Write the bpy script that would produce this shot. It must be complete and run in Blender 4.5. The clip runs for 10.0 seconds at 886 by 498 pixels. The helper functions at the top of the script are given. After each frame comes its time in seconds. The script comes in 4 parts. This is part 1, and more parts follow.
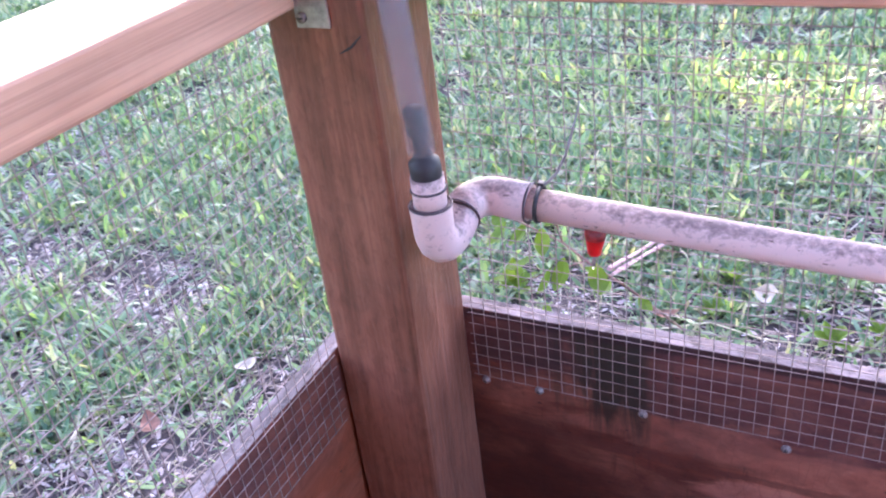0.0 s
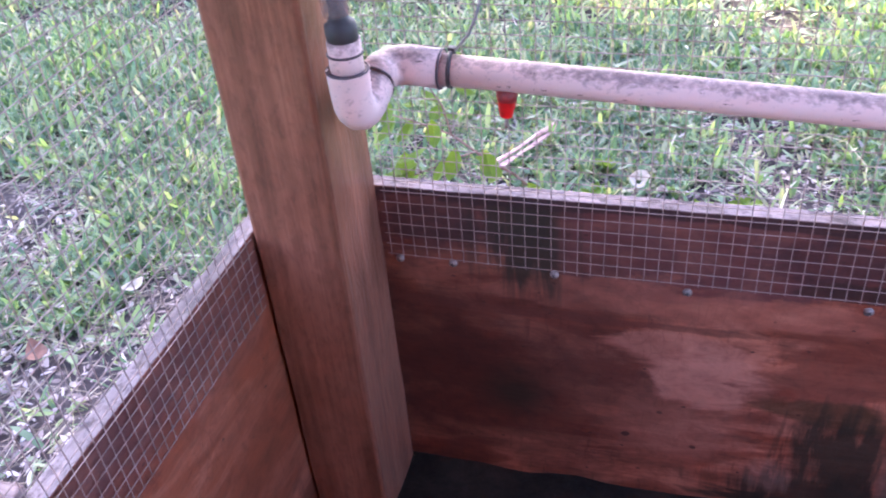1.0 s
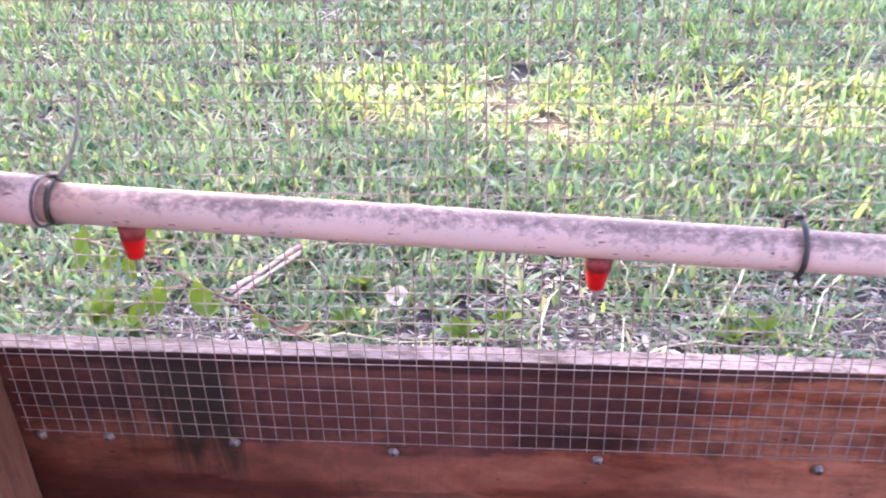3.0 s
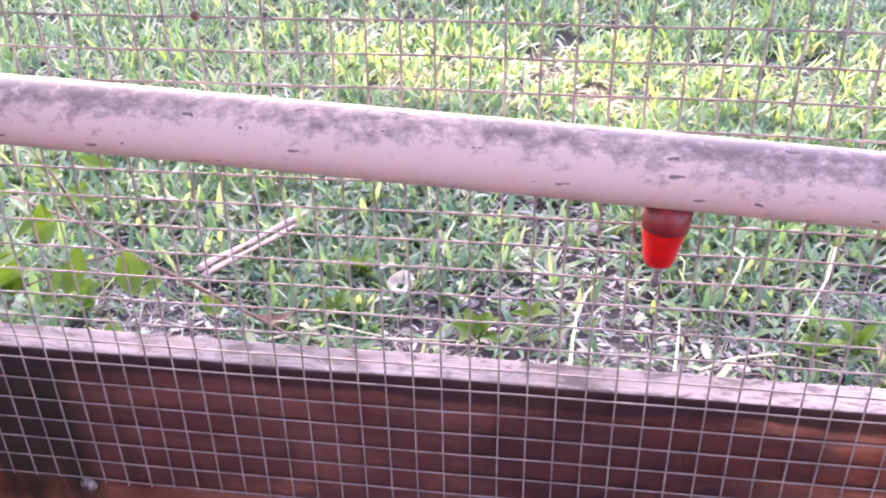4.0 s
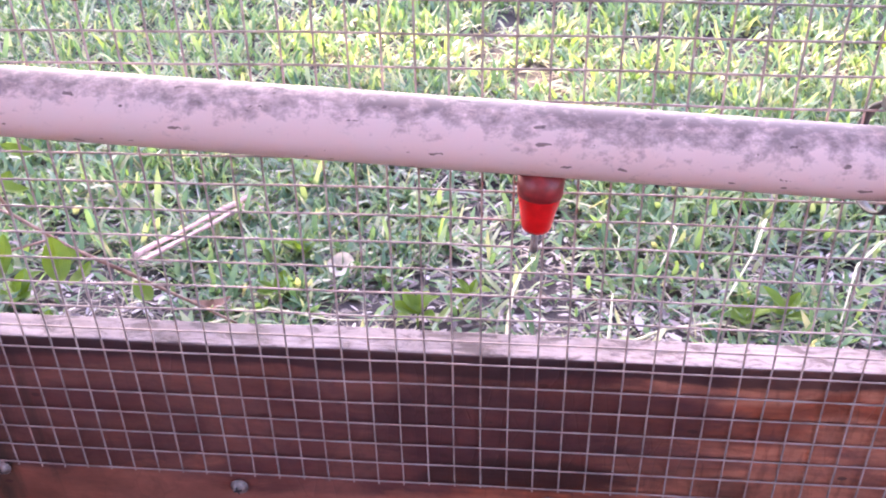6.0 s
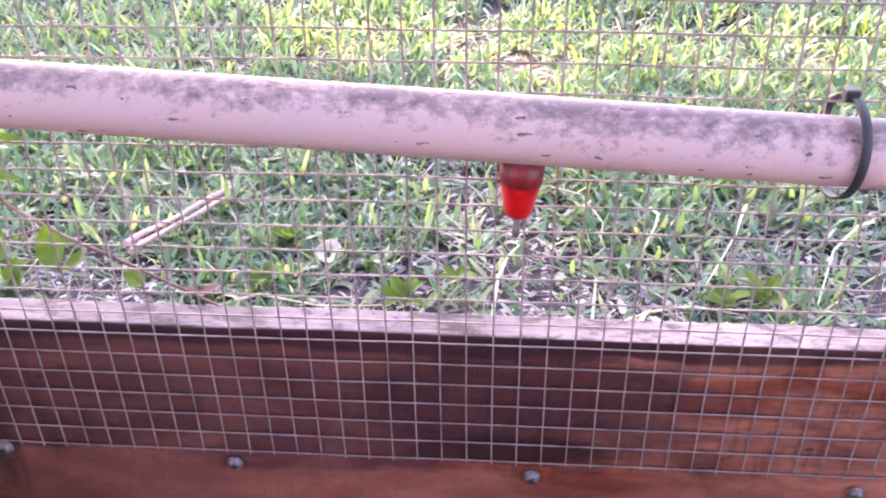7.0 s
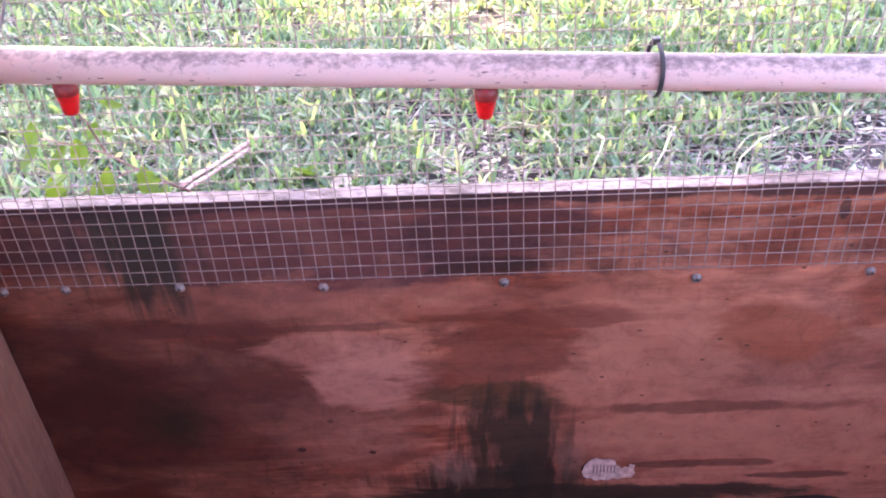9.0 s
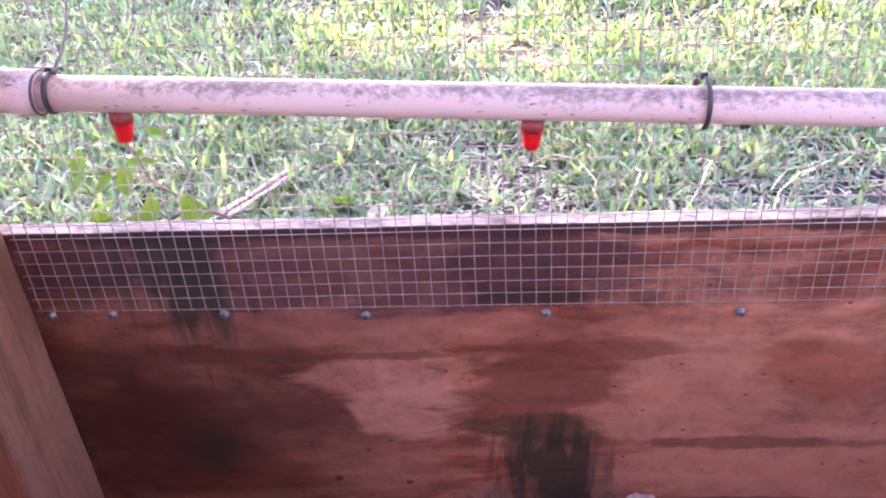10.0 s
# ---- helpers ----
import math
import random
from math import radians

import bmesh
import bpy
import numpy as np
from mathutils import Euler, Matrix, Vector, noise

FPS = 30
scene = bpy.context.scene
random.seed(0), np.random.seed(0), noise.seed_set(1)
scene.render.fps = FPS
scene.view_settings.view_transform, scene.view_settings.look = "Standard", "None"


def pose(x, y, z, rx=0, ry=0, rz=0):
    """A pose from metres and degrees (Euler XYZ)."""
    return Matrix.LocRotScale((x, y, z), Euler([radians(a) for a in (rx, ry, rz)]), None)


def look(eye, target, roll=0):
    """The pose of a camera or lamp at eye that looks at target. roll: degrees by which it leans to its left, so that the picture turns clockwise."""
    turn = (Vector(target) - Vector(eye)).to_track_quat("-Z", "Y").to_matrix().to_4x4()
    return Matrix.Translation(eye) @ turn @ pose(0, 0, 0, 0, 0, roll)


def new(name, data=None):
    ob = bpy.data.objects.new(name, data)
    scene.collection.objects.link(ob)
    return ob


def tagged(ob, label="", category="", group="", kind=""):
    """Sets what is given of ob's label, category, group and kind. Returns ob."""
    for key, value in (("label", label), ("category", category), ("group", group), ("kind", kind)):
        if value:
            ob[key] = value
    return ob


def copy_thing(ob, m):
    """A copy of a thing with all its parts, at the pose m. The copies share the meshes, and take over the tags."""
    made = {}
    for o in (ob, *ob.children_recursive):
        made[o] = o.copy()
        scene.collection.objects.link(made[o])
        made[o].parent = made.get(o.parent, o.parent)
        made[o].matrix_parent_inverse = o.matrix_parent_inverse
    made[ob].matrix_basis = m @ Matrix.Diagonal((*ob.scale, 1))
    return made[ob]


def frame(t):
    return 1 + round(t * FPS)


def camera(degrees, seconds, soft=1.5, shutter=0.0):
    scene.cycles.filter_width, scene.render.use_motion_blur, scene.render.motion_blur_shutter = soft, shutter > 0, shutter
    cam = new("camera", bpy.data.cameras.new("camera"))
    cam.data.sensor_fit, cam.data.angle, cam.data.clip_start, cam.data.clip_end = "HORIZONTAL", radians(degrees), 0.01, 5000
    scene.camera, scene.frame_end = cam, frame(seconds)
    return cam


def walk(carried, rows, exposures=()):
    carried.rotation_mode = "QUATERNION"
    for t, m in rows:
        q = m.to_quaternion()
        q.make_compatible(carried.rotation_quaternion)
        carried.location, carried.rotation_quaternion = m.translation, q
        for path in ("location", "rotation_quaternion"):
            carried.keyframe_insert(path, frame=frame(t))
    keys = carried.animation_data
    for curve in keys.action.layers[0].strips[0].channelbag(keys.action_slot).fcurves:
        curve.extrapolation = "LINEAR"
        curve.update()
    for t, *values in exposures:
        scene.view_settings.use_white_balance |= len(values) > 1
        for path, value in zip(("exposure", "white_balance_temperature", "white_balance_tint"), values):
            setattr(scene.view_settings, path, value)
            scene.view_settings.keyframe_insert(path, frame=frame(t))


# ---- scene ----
cam = camera(53.1, 10.0, soft=2.0, shutter=0.3)
PATH = [
    (0, (0.388, -0.626, 0.491), (-0.458, 0.87, -0.532), -7.3),
    (0.5, (0.318, -0.671, 0.482), (-0.298, 0.891, -0.605), -4.0),
    (1, (0.348, -0.685, 0.452), (-0.179, 0.849, -0.717), -5.5),
    (1.5, (0.359, -0.675, 0.473), (-0.086, 0.92, -0.648), -5.1),
    (2, (0.391, -0.641, 0.477), (0.095, 1.042, -0.562), -3.1),
    (2.5, (0.441, -0.591, 0.457), (0.255, 1.133, -0.54), -1.8),
    (2.7, (0.443, -0.576, 0.442), (0.296, 1.15, -0.56), -1.8),
    (3.8, (0.461, -0.321, 0.255), (0.201, 1.394, -0.741), -1.0),
    (4, (0.462, -0.309, 0.25), (0.2, 1.398, -0.758), -1.1),
    (4.5, (0.464, -0.305, 0.258), (0.24, 1.391, -0.779), -0.1),
    (5, (0.472, -0.309, 0.261), (0.277, 1.384, -0.786), 0.0),
    (5.5, (0.486, -0.312, 0.255), (0.294, 1.381, -0.793), -0.5),
    (5.7, (0.49, -0.315, 0.25), (0.306, 1.385, -0.787), -0.8),
    (6.8, (0.494, -0.326, 0.254), (0.347, 1.363, -0.806), -0.9),
    (7, (0.494, -0.334, 0.259), (0.353, 1.355, -0.807), -0.85),
    (7.5, (0.494, -0.373, 0.283), (0.382, 1.31, -0.791), -0.9),
    (8, (0.498, -0.518, 0.324), (0.432, 1.159, -0.764), -1.6),
    (8.5, (0.488, -0.606, 0.36), (0.44, 1.034, -0.786), -3.1),
    (9, (0.497, -0.616, 0.378), (0.398, 1.019, -0.769), -3.7),
    (9.5, (0.487, -0.619, 0.378), (0.366, 1.038, -0.735), -3.7),
    (10, (0.484, -0.62, 0.38), (0.325, 1.051, -0.706), -4.0),
]
walk(cam, [(t, look(eye, target, roll)) for t, eye, target, roll in PATH], [(0, 3.55, 5600, 29), (1, 3.54, 5690, 30), (1.6, 3.63, 5820, 29), (2.5, 3.65, 6270, 30), (4.5, 3.61, 6320, 33), (7.5, 3.59, 6220, 36), (8.5, 3.81, 6220, 36), (10, 3.93, 6170, 35)])


# ---- world, sun and exposure ----
SUN_TO = Vector((-0.34, 0.74, 0.55)).normalized()
world = bpy.data.worlds.new("sky")
scene.world = world
world.use_nodes = True
wn = world.node_tree.nodes
sky = wn.new("ShaderNodeTexSky")
sky.sky_type, sky.sun_disc = "NISHITA", False
sky.sun_elevation = math.asin(SUN_TO.z)
sky.sun_rotation = math.atan2(SUN_TO.x, SUN_TO.y)
sky.air_density, sky.dust_density, sky.ozone_density = 1.0, 2.5, 1.0
world.node_tree.links.new(sky.outputs[0], wn["Background"].inputs[0])
wn["Background"].inputs[1].default_value = 0.15
sun_data = bpy.data.lights.new("sun", "SUN")
sun_data.energy, sun_data.angle, sun_data.color = 3.0, radians(0.6), (1.0, 0.87, 0.46)
sun = new("sun", sun_data)
sun.matrix_world = look(SUN_TO * 30, (0, 0, 0))


# ---- materials ----
def material(name, rough=0.7, metal=0.0, spec=0.5):
    m = bpy.data.materials.new(name)
    m.use_nodes = True
    b = m.node_tree.nodes["Principled BSDF"]
    b.inputs["Roughness"].default_value = rough
    b.inputs["Metallic"].default_value = metal
    b.inputs["Specular IOR Level"].default_value = spec
    return m, m.node_tree, b


def node(t, kind, **inputs):
    n = t.nodes.new(kind)
    for k, v in inputs.items():
        key = k.replace("_", " ")
        if hasattr(v, "is_output"):
            t.links.new(v, n.inputs[key])
        else:
            n.inputs[key].default_value = v
    return n


def coords(t, scale=(1, 1, 1), shift=(0, 0, 0), source="Object"):
    c = t.nodes.new("ShaderNodeTexCoord")
    mp = node(t, "ShaderNodeMapping", Vector=c.outputs[source], Scale=scale, Location=shift)
    return mp.outputs[0]


def noise_of(t, vec, scale, detail=4.0, rough=0.55, distort=0.0):
    n = node(t, "ShaderNodeTexNoise", Vector=vec, Scale=scale, Detail=detail, Roughness=rough, Distortion=distort)
    return n.outputs["Fac"]


def ramp(t, fac, stops):
    r = t.nodes.new("ShaderNodeValToRGB")
    t.links.new(fac, r.inputs[0])
    e = r.color_ramp.elements
    while len(e) < len(stops):
        e.new(0.5)
    for el, (p, c) in zip(e, stops):
        el.position = p
        el.color = (*c, 1) if len(c) == 3 else c
    return r.outputs[0]


def mix(t, fac, a, b, kind="MIX"):
    n = t.nodes.new("ShaderNodeMix")
    n.data_type, n.blend_type = "RGBA", kind
    for sock, v in ((n.inputs["Factor"], fac), (n.inputs[6], a), (n.inputs[7], b)):
        if hasattr(v, "is_output"):
            t.links.new(v, sock)
        elif isinstance(v, tuple):
            sock.default_value = (*v, 1)
        else:
            sock.default_value = v
    return n.outputs[2]


def calc(t, op, a, b=0.0, clamp=False):
    n = t.nodes.new("ShaderNodeMath")
    n.operation, n.use_clamp = op, clamp
    for sock, v in zip(n.inputs, (a, b)):
        if hasattr(v, "is_output"):
            t.links.new(v, sock)
        else:
            sock.default_value = v
    return n.outputs[0]


def bump(t, b, height, strength, distance):
    n = node(t, "ShaderNodeBump", Height=height, Strength=strength, Distance=distance)
    t.links.new(n.outputs[0], b.inputs["Normal"])


def blot(t, vec, centre, radii, ragged=0.62, edge=0.14, grain=(8, 8, 26)):
    """A ragged elliptical mark round a place, 1 inside and 0 outside. vec: the place, in metres."""
    d = node(t, "ShaderNodeVectorMath", Vector=vec)
    d.operation = "SUBTRACT"
    d.inputs[1].default_value = centre
    s = t.nodes.new("ShaderNodeVectorMath")
    s.operation = "MULTIPLY"
    t.links.new(d.outputs[0], s.inputs[0])
    s.inputs[1].default_value = tuple(1 / r for r in radii)
    ln = t.nodes.new("ShaderNodeVectorMath")
    ln.operation = "LENGTH"
    t.links.new(s.outputs[0], ln.inputs[0])
    wob = noise_of(t, coords(t, grain, (centre[0] * 7, 0, centre[2] * 5)), 1.0, 8.0, 0.62, 0.5)
    r = calc(t, "ADD", ln.outputs["Value"], calc(t, "MULTIPLY", calc(t, "SUBTRACT", wob, 0.5), ragged * 4))
    return calc(t, "DIVIDE", calc(t, "SUBTRACT", 1.0 + edge, r), 2 * edge, clamp=True)


def plywood_material(name, stains_and_shading=()):
    """Weathered red-stained plywood: broad rotary-cut figure along x, fine grain, then stain marks and painted shading.
    """
    m, t, b = material(name, 0.62, 0.0, 0.35)
    c = coords(t)
    warp = noise_of(t, coords(t, (1.6, 1.6, 5.5), (3.1, 0.7, 1.3)), 1.6, 3.0, 0.5, 0.6)
    figure = noise_of(t, coords(t, (1.7, 1.7, 5.6)), 1.5, 3.0, 0.5, 1.3)
    figure = calc(t, "ADD", calc(t, "MULTIPLY", figure, 0.75), calc(t, "MULTIPLY", warp, 0.3))
    rings = t.nodes.new("ShaderNodeTexWave")
    rings.wave_type, rings.bands_direction = "BANDS", "Z"
    t.links.new(coords(t, (1.0, 1.0, 9.0)), rings.inputs["Vector"])
    for k, v in (("Scale", 1.1), ("Distortion", 9.0), ("Detail", 2.0), ("Detail Scale", 0.35)):
        rings.inputs[k].default_value = v
    base = ramp(t, figure, [(0.34, (0.105, 0.026, 0.013)), (0.44, (0.195, 0.050, 0.025)), (0.485, (0.22, 0.062, 0.033)), (0.51, (0.34, 0.125, 0.074)), (0.58, (0.35, 0.126, 0.073)), (0.605, (0.23, 0.058, 0.027)), (0.655, (0.25, 0.067, 0.033)), (0.675, (0.36, 0.134, 0.078))])
    lines = calc(t, "FRACT", calc(t, "MULTIPLY", figure, 16.0))
    base = mix(t, 0.5, base, ramp(t, lines, [(0.0, (0.60, 0.52, 0.50)), (0.16, (1, 1, 1)), (0.8, (1.06, 1.06, 1.06)), (1.0, (0.82, 0.78, 0.76))]), "MULTIPLY")
    base = mix(t, 0.22, base, ramp(t, rings.outputs["Fac"], [(0.2, (0.3, 0.3, 0.3)), (0.75, (1, 1, 1))]), "MULTIPLY")
    grain = noise_of(t, coords(t, (14, 14, 260)), 1.0, 3.0, 0.6)
    base = mix(t, 0.42, base, ramp(t, grain, [(0.32, (0.5, 0.45, 0.45)), (0.62, (1.15, 1.15, 1.15))]), "MULTIPLY")
    weather = noise_of(t, coords(t, (9, 9, 26)), 1.0, 6.0, 0.7, 0.4)
    base = mix(t, 0.8, base, ramp(t, weather, [(0.36, (0.62, 0.55, 0.55)), (0.5, (1, 1, 1)), (0.66, (1.22, 1.22, 1.20))]), "MULTIPLY")
    mottle = noise_of(t, coords(t, (22, 22, 34), (1.7, 0.3, 2.9)), 1.0, 7.0, 0.72, 0.8)
    base = mix(t, 0.75, base, ramp(t, mottle, [(0.36, (0.66, 0.60, 0.56)), (0.5, (1, 1, 1)), (0.64, (1.24, 1.18, 1.10))]), "MULTIPLY")
    checks = noise_of(t, coords(t, (120, 120, 22)), 1.0, 3.0, 0.7)
    base = mix(t, 0.65, base, ramp(t, checks, [(0.30, (0.45, 0.4, 0.4)), (0.42, (1, 1, 1))]), "MULTIPLY")
    for centre, radii, colour, strength, *drips in stains_and_shading:
        kind = drips[0] if drips else ""
        shape = {"drips": lambda: blot(t, c, centre, radii, 0.7, 0.35, (55, 55, 7)), "soft": lambda: blot(t, c, centre, radii, 0.55, 0.65, (14, 14, 22)), "": lambda: blot(t, c, centre, radii)}[kind]()
        if colour[0] > 0.03:
            strength = calc(t, "MULTIPLY", strength, calc(t, "ADD", 0.10, calc(t, "MULTIPLY", mottle, 1.5), clamp=True))
        base = mix(t, calc(t, "MULTIPLY", shape, strength), base, colour)
    grime = noise_of(t, coords(t, (30, 30, 48), (4.1, 2.2, 0.7)), 1.0, 8.0, 0.75, 1.0)
    base = mix(t, 0.55, base, ramp(t, grime, [(0.34, (0.58, 0.52, 0.50)), (0.50, (1, 1, 1)), (0.68, (1.22, 1.20, 1.18))]), "MULTIPLY")
    cells = t.nodes.new("ShaderNodeTexVoronoi")
    cells.feature = "DISTANCE_TO_EDGE"
    t.links.new(coords(t, (95, 95, 38)), cells.inputs["Vector"])
    cells.inputs["Scale"].default_value = 1.0
    crack = calc(t, "MULTIPLY", ramp(t, cells.outputs["Distance"], [(0.0, (1, 1, 1)), (0.05, (0, 0, 0))]), ramp(t, noise_of(t, coords(t), 11.0, 3.0, 0.6), [(0.48, (0, 0, 0)), (0.62, (1, 1, 1))]))
    base = mix(t, calc(t, "MULTIPLY", crack, 0.22), base, (0.05, 0.018, 0.014))
    flecks = node(t, "ShaderNodeTexVoronoi", Vector=coords(t, (30, 30, 55)), Scale=1.0)
    base = mix(t, calc(t, "MULTIPLY", calc(t, "LESS_THAN", flecks.outputs["Distance"], 0.07), 0.8), base, (0.045, 0.016, 0.012))
    t.links.new(base, b.inputs["Base Color"])
    bump(t, b, calc(t, "SUBTRACT", grain, calc(t, "MULTIPLY", crack, 0.3)), 0.4, 0.001)
    return m


def lumber_material(name, dark, light, axis="z", rough=0.6, worn=0.0):
    m, t, b = material(name, rough, 0.0, 0.35)
    s = {"z": (9, 9, 0.9), "x": (0.9, 9, 9), "y": (9, 0.9, 9)}[axis]
    f = {"z": (160, 160, 5), "x": (5, 160, 160), "y": (160, 5, 160)}[axis]
    broad = noise_of(t, coords(t, s), 3.0, 3.0, 0.5, 0.8)
    fine = noise_of(t, coords(t, f), 1.0, 3.0, 0.65)
    blotch = noise_of(t, coords(t, (1, 1, 1)), 9.0, 4.0, 0.6)
    base = ramp(t, broad, [(0.3, dark), (0.62, light)])
    late = noise_of(t, coords(t, tuple(3.4 * k if k > 1 else 0.5 for k in s), (0.3, 0.2, 0.1)), 3.0, 2.0, 0.5, 0.3)
    base = mix(t, 0.36, base, ramp(t, late, [(0.44, (1, 1, 1)), (0.5, (0.62, 0.56, 0.55)), (0.54, (1.05, 1.05, 1.05))]), "MULTIPLY")
    base = mix(t, 0.5, base, ramp(t, fine, [(0.32, (0.6, 0.56, 0.55)), (0.62, (1.08, 1.06, 1.05))]), "MULTIPLY")
    base = mix(t, 0.35, base, ramp(t, blotch, [(0.35, (0.65, 0.6, 0.6)), (0.65, (1.1, 1.1, 1.1))]), "MULTIPLY")
    if worn:
        pits = noise_of(t, coords(t, tuple(k ** 0.35 * 60 for k in s), (0.2, 0.5, 0.1)), 1.0, 6.0, 0.68, 0.6)
        stain = noise_of(t, coords(t, (14, 14, 14)), 1.0, 5.0, 0.65, 0.5)
        base = mix(t, worn, base, ramp(t, pits, [(0.40, (0.30, 0.24, 0.22)), (0.50, (1, 1, 1)), (0.66, (1.2, 1.18, 1.15))]), "MULTIPLY")
        base = mix(t, worn, base, ramp(t, stain, [(0.38, (0.55, 0.48, 0.42)), (0.58, (1.1, 1.08, 1.05))]), "MULTIPLY")
        fine = calc(t, "ADD", fine, calc(t, "MULTIPLY", pits, 1.6))
    t.links.new(base, b.inputs["Base Color"])
    bump(t, b, fine, 0.4 + 0.4 * worn, 0.0012)
    return m


def plain_material(name, colour, rough=0.5, metal=0.0, speck=0.25, scale=60.0, spec=0.5):
    m, t, b = material(name, rough, metal, spec)
    n = noise_of(t, coords(t), scale, 4.0, 0.6)
    low = tuple(c * (1 - speck) for c in colour)
    high = tuple(min(1, c * (1 + speck * 0.5)) for c in colour)
    t.links.new(ramp(t, n, [(0.3, low), (0.65, high)]), b.inputs["Base Color"])
    bump(t, b, n, 0.15, 0.0006)
    return m


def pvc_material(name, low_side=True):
    """White plastic pipe with grey mildew on its upper side, that side also toned down, and small dark scuffs."""
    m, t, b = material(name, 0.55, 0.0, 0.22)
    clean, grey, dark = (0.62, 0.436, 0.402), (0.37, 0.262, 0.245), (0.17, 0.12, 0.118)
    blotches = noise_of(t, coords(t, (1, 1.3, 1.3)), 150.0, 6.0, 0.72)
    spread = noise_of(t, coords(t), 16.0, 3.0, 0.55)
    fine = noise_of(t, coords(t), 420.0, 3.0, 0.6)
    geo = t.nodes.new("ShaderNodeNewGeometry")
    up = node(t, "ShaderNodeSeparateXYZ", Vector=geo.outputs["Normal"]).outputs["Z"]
    # The up-facing weight adds mildew and also darkens the bright sky-lit top.
    dirt_and_top_toning = calc(t, "ADD", calc(t, "ADD", blotches, calc(t, "MULTIPLY", calc(t, "MULTIPLY", up, calc(t, "MAXIMUM", up, 0.3)), 0.38)), calc(t, "MULTIPLY", calc(t, "SUBTRACT", spread, 0.5), 0.34))
    base = ramp(t, dirt_and_top_toning, [(0.56, clean), (0.70, grey), (0.88, dark)])
    warped = node(t, "ShaderNodeVectorMath", Vector=coords(t, (105, 360, 360)))
    warped.operation = "ADD"
    wob = node(t, "ShaderNodeTexNoise", Vector=coords(t), Scale=300.0)
    t.links.new(wob.outputs["Color"], warped.inputs[1])
    scuff = node(t, "ShaderNodeTexVoronoi", Vector=warped.outputs[0], Scale=1.0)
    sel = node(t, "ShaderNodeSeparateXYZ", Vector=scuff.outputs["Color"])
    size = calc(t, "ADD", 0.12, calc(t, "MULTIPLY", sel.outputs["Y"], 0.26))
    mark = calc(t, "MULTIPLY", calc(t, "LESS_THAN", calc(t, "ADD", scuff.outputs["Distance"], calc(t, "MULTIPLY", fine, 0.12)), size), calc(t, "GREATER_THAN", sel.outputs["X"], 0.82))
    base = mix(t, calc(t, "MULTIPLY", mark, 0.8), base, (0.085, 0.055, 0.055))
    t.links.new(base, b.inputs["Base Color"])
    bump(t, b, blotches, 0.10, 0.0008)
    return m


def leaf_material(name, stops, thin=0.35, rough=0.45):
    """Blades and leaves: each one its own tint, with light coming through."""
    m, t, b = material(name, rough, 0.0, 0.4)
    geo = t.nodes.new("ShaderNodeNewGeometry")
    b.inputs["Specular IOR Level"].default_value = 0.36
    base = ramp(t, geo.outputs["Random Per Island"], stops)
    patch = noise_of(t, coords(t), 2.3, 3.0, 0.6)
    base = mix(t, 0.55, base, ramp(t, patch, [(0.32, (0.72, 0.74, 0.8)), (0.68, (1.2, 1.15, 0.9))]), "MULTIPLY")
    t.links.new(base, b.inputs["Base Color"])
    tr = node(t, "ShaderNodeBsdfTranslucent", Color=mix(t, 1.0, base, (1.28, 1.2, 0.50), "MULTIPLY"))
    ms = t.nodes.new("ShaderNodeMixShader")
    ms.inputs[0].default_value = thin
    t.links.new(b.outputs[0], ms.inputs[1])
    t.links.new(tr.outputs[0], ms.inputs[2])
    t.links.new(ms.outputs[0], t.nodes["Material Output"].inputs[0])
    return m


def soil_material(name, dark, light, turf=None):
    """Crumbly soil; with turf, the sheet turns into short mown grass away from the pen."""
    m, t, b = material(name, 0.9, 0.0, 0.2)
    n1 = noise_of(t, coords(t), 7.0, 6.0, 0.65)
    n2 = noise_of(t, coords(t), 90.0, 5.0, 0.7)
    base = mix(t, 0.6, ramp(t, n1, [(0.35, dark), (0.65, light)]), ramp(t, n2, [(0.3, (0.4, 0.4, 0.4)), (0.7, (1.2, 1.2, 1.2))]), "MULTIPLY")
    if turf:
        far = node(t, "ShaderNodeVectorMath", Vector=coords(t, (0.34, 0.30, 0.0), (0.05, -0.35, 0.0)))
        far.operation = "LENGTH"
        grass = ramp(t, noise_of(t, coords(t), 34.0, 7.0, 0.75), [(0.32, turf[0]), (0.68, turf[1])])
        edge = calc(t, "SUBTRACT", calc(t, "ADD", far.outputs["Value"], calc(t, "MULTIPLY", n1, 0.5)), 0.75, clamp=True)
        base = mix(t, calc(t, "MULTIPLY", edge, 3.0, clamp=True), base, grass)
    t.links.new(base, b.inputs["Base Color"])
    bump(t, b, n2, 0.8, 0.006)
    return m


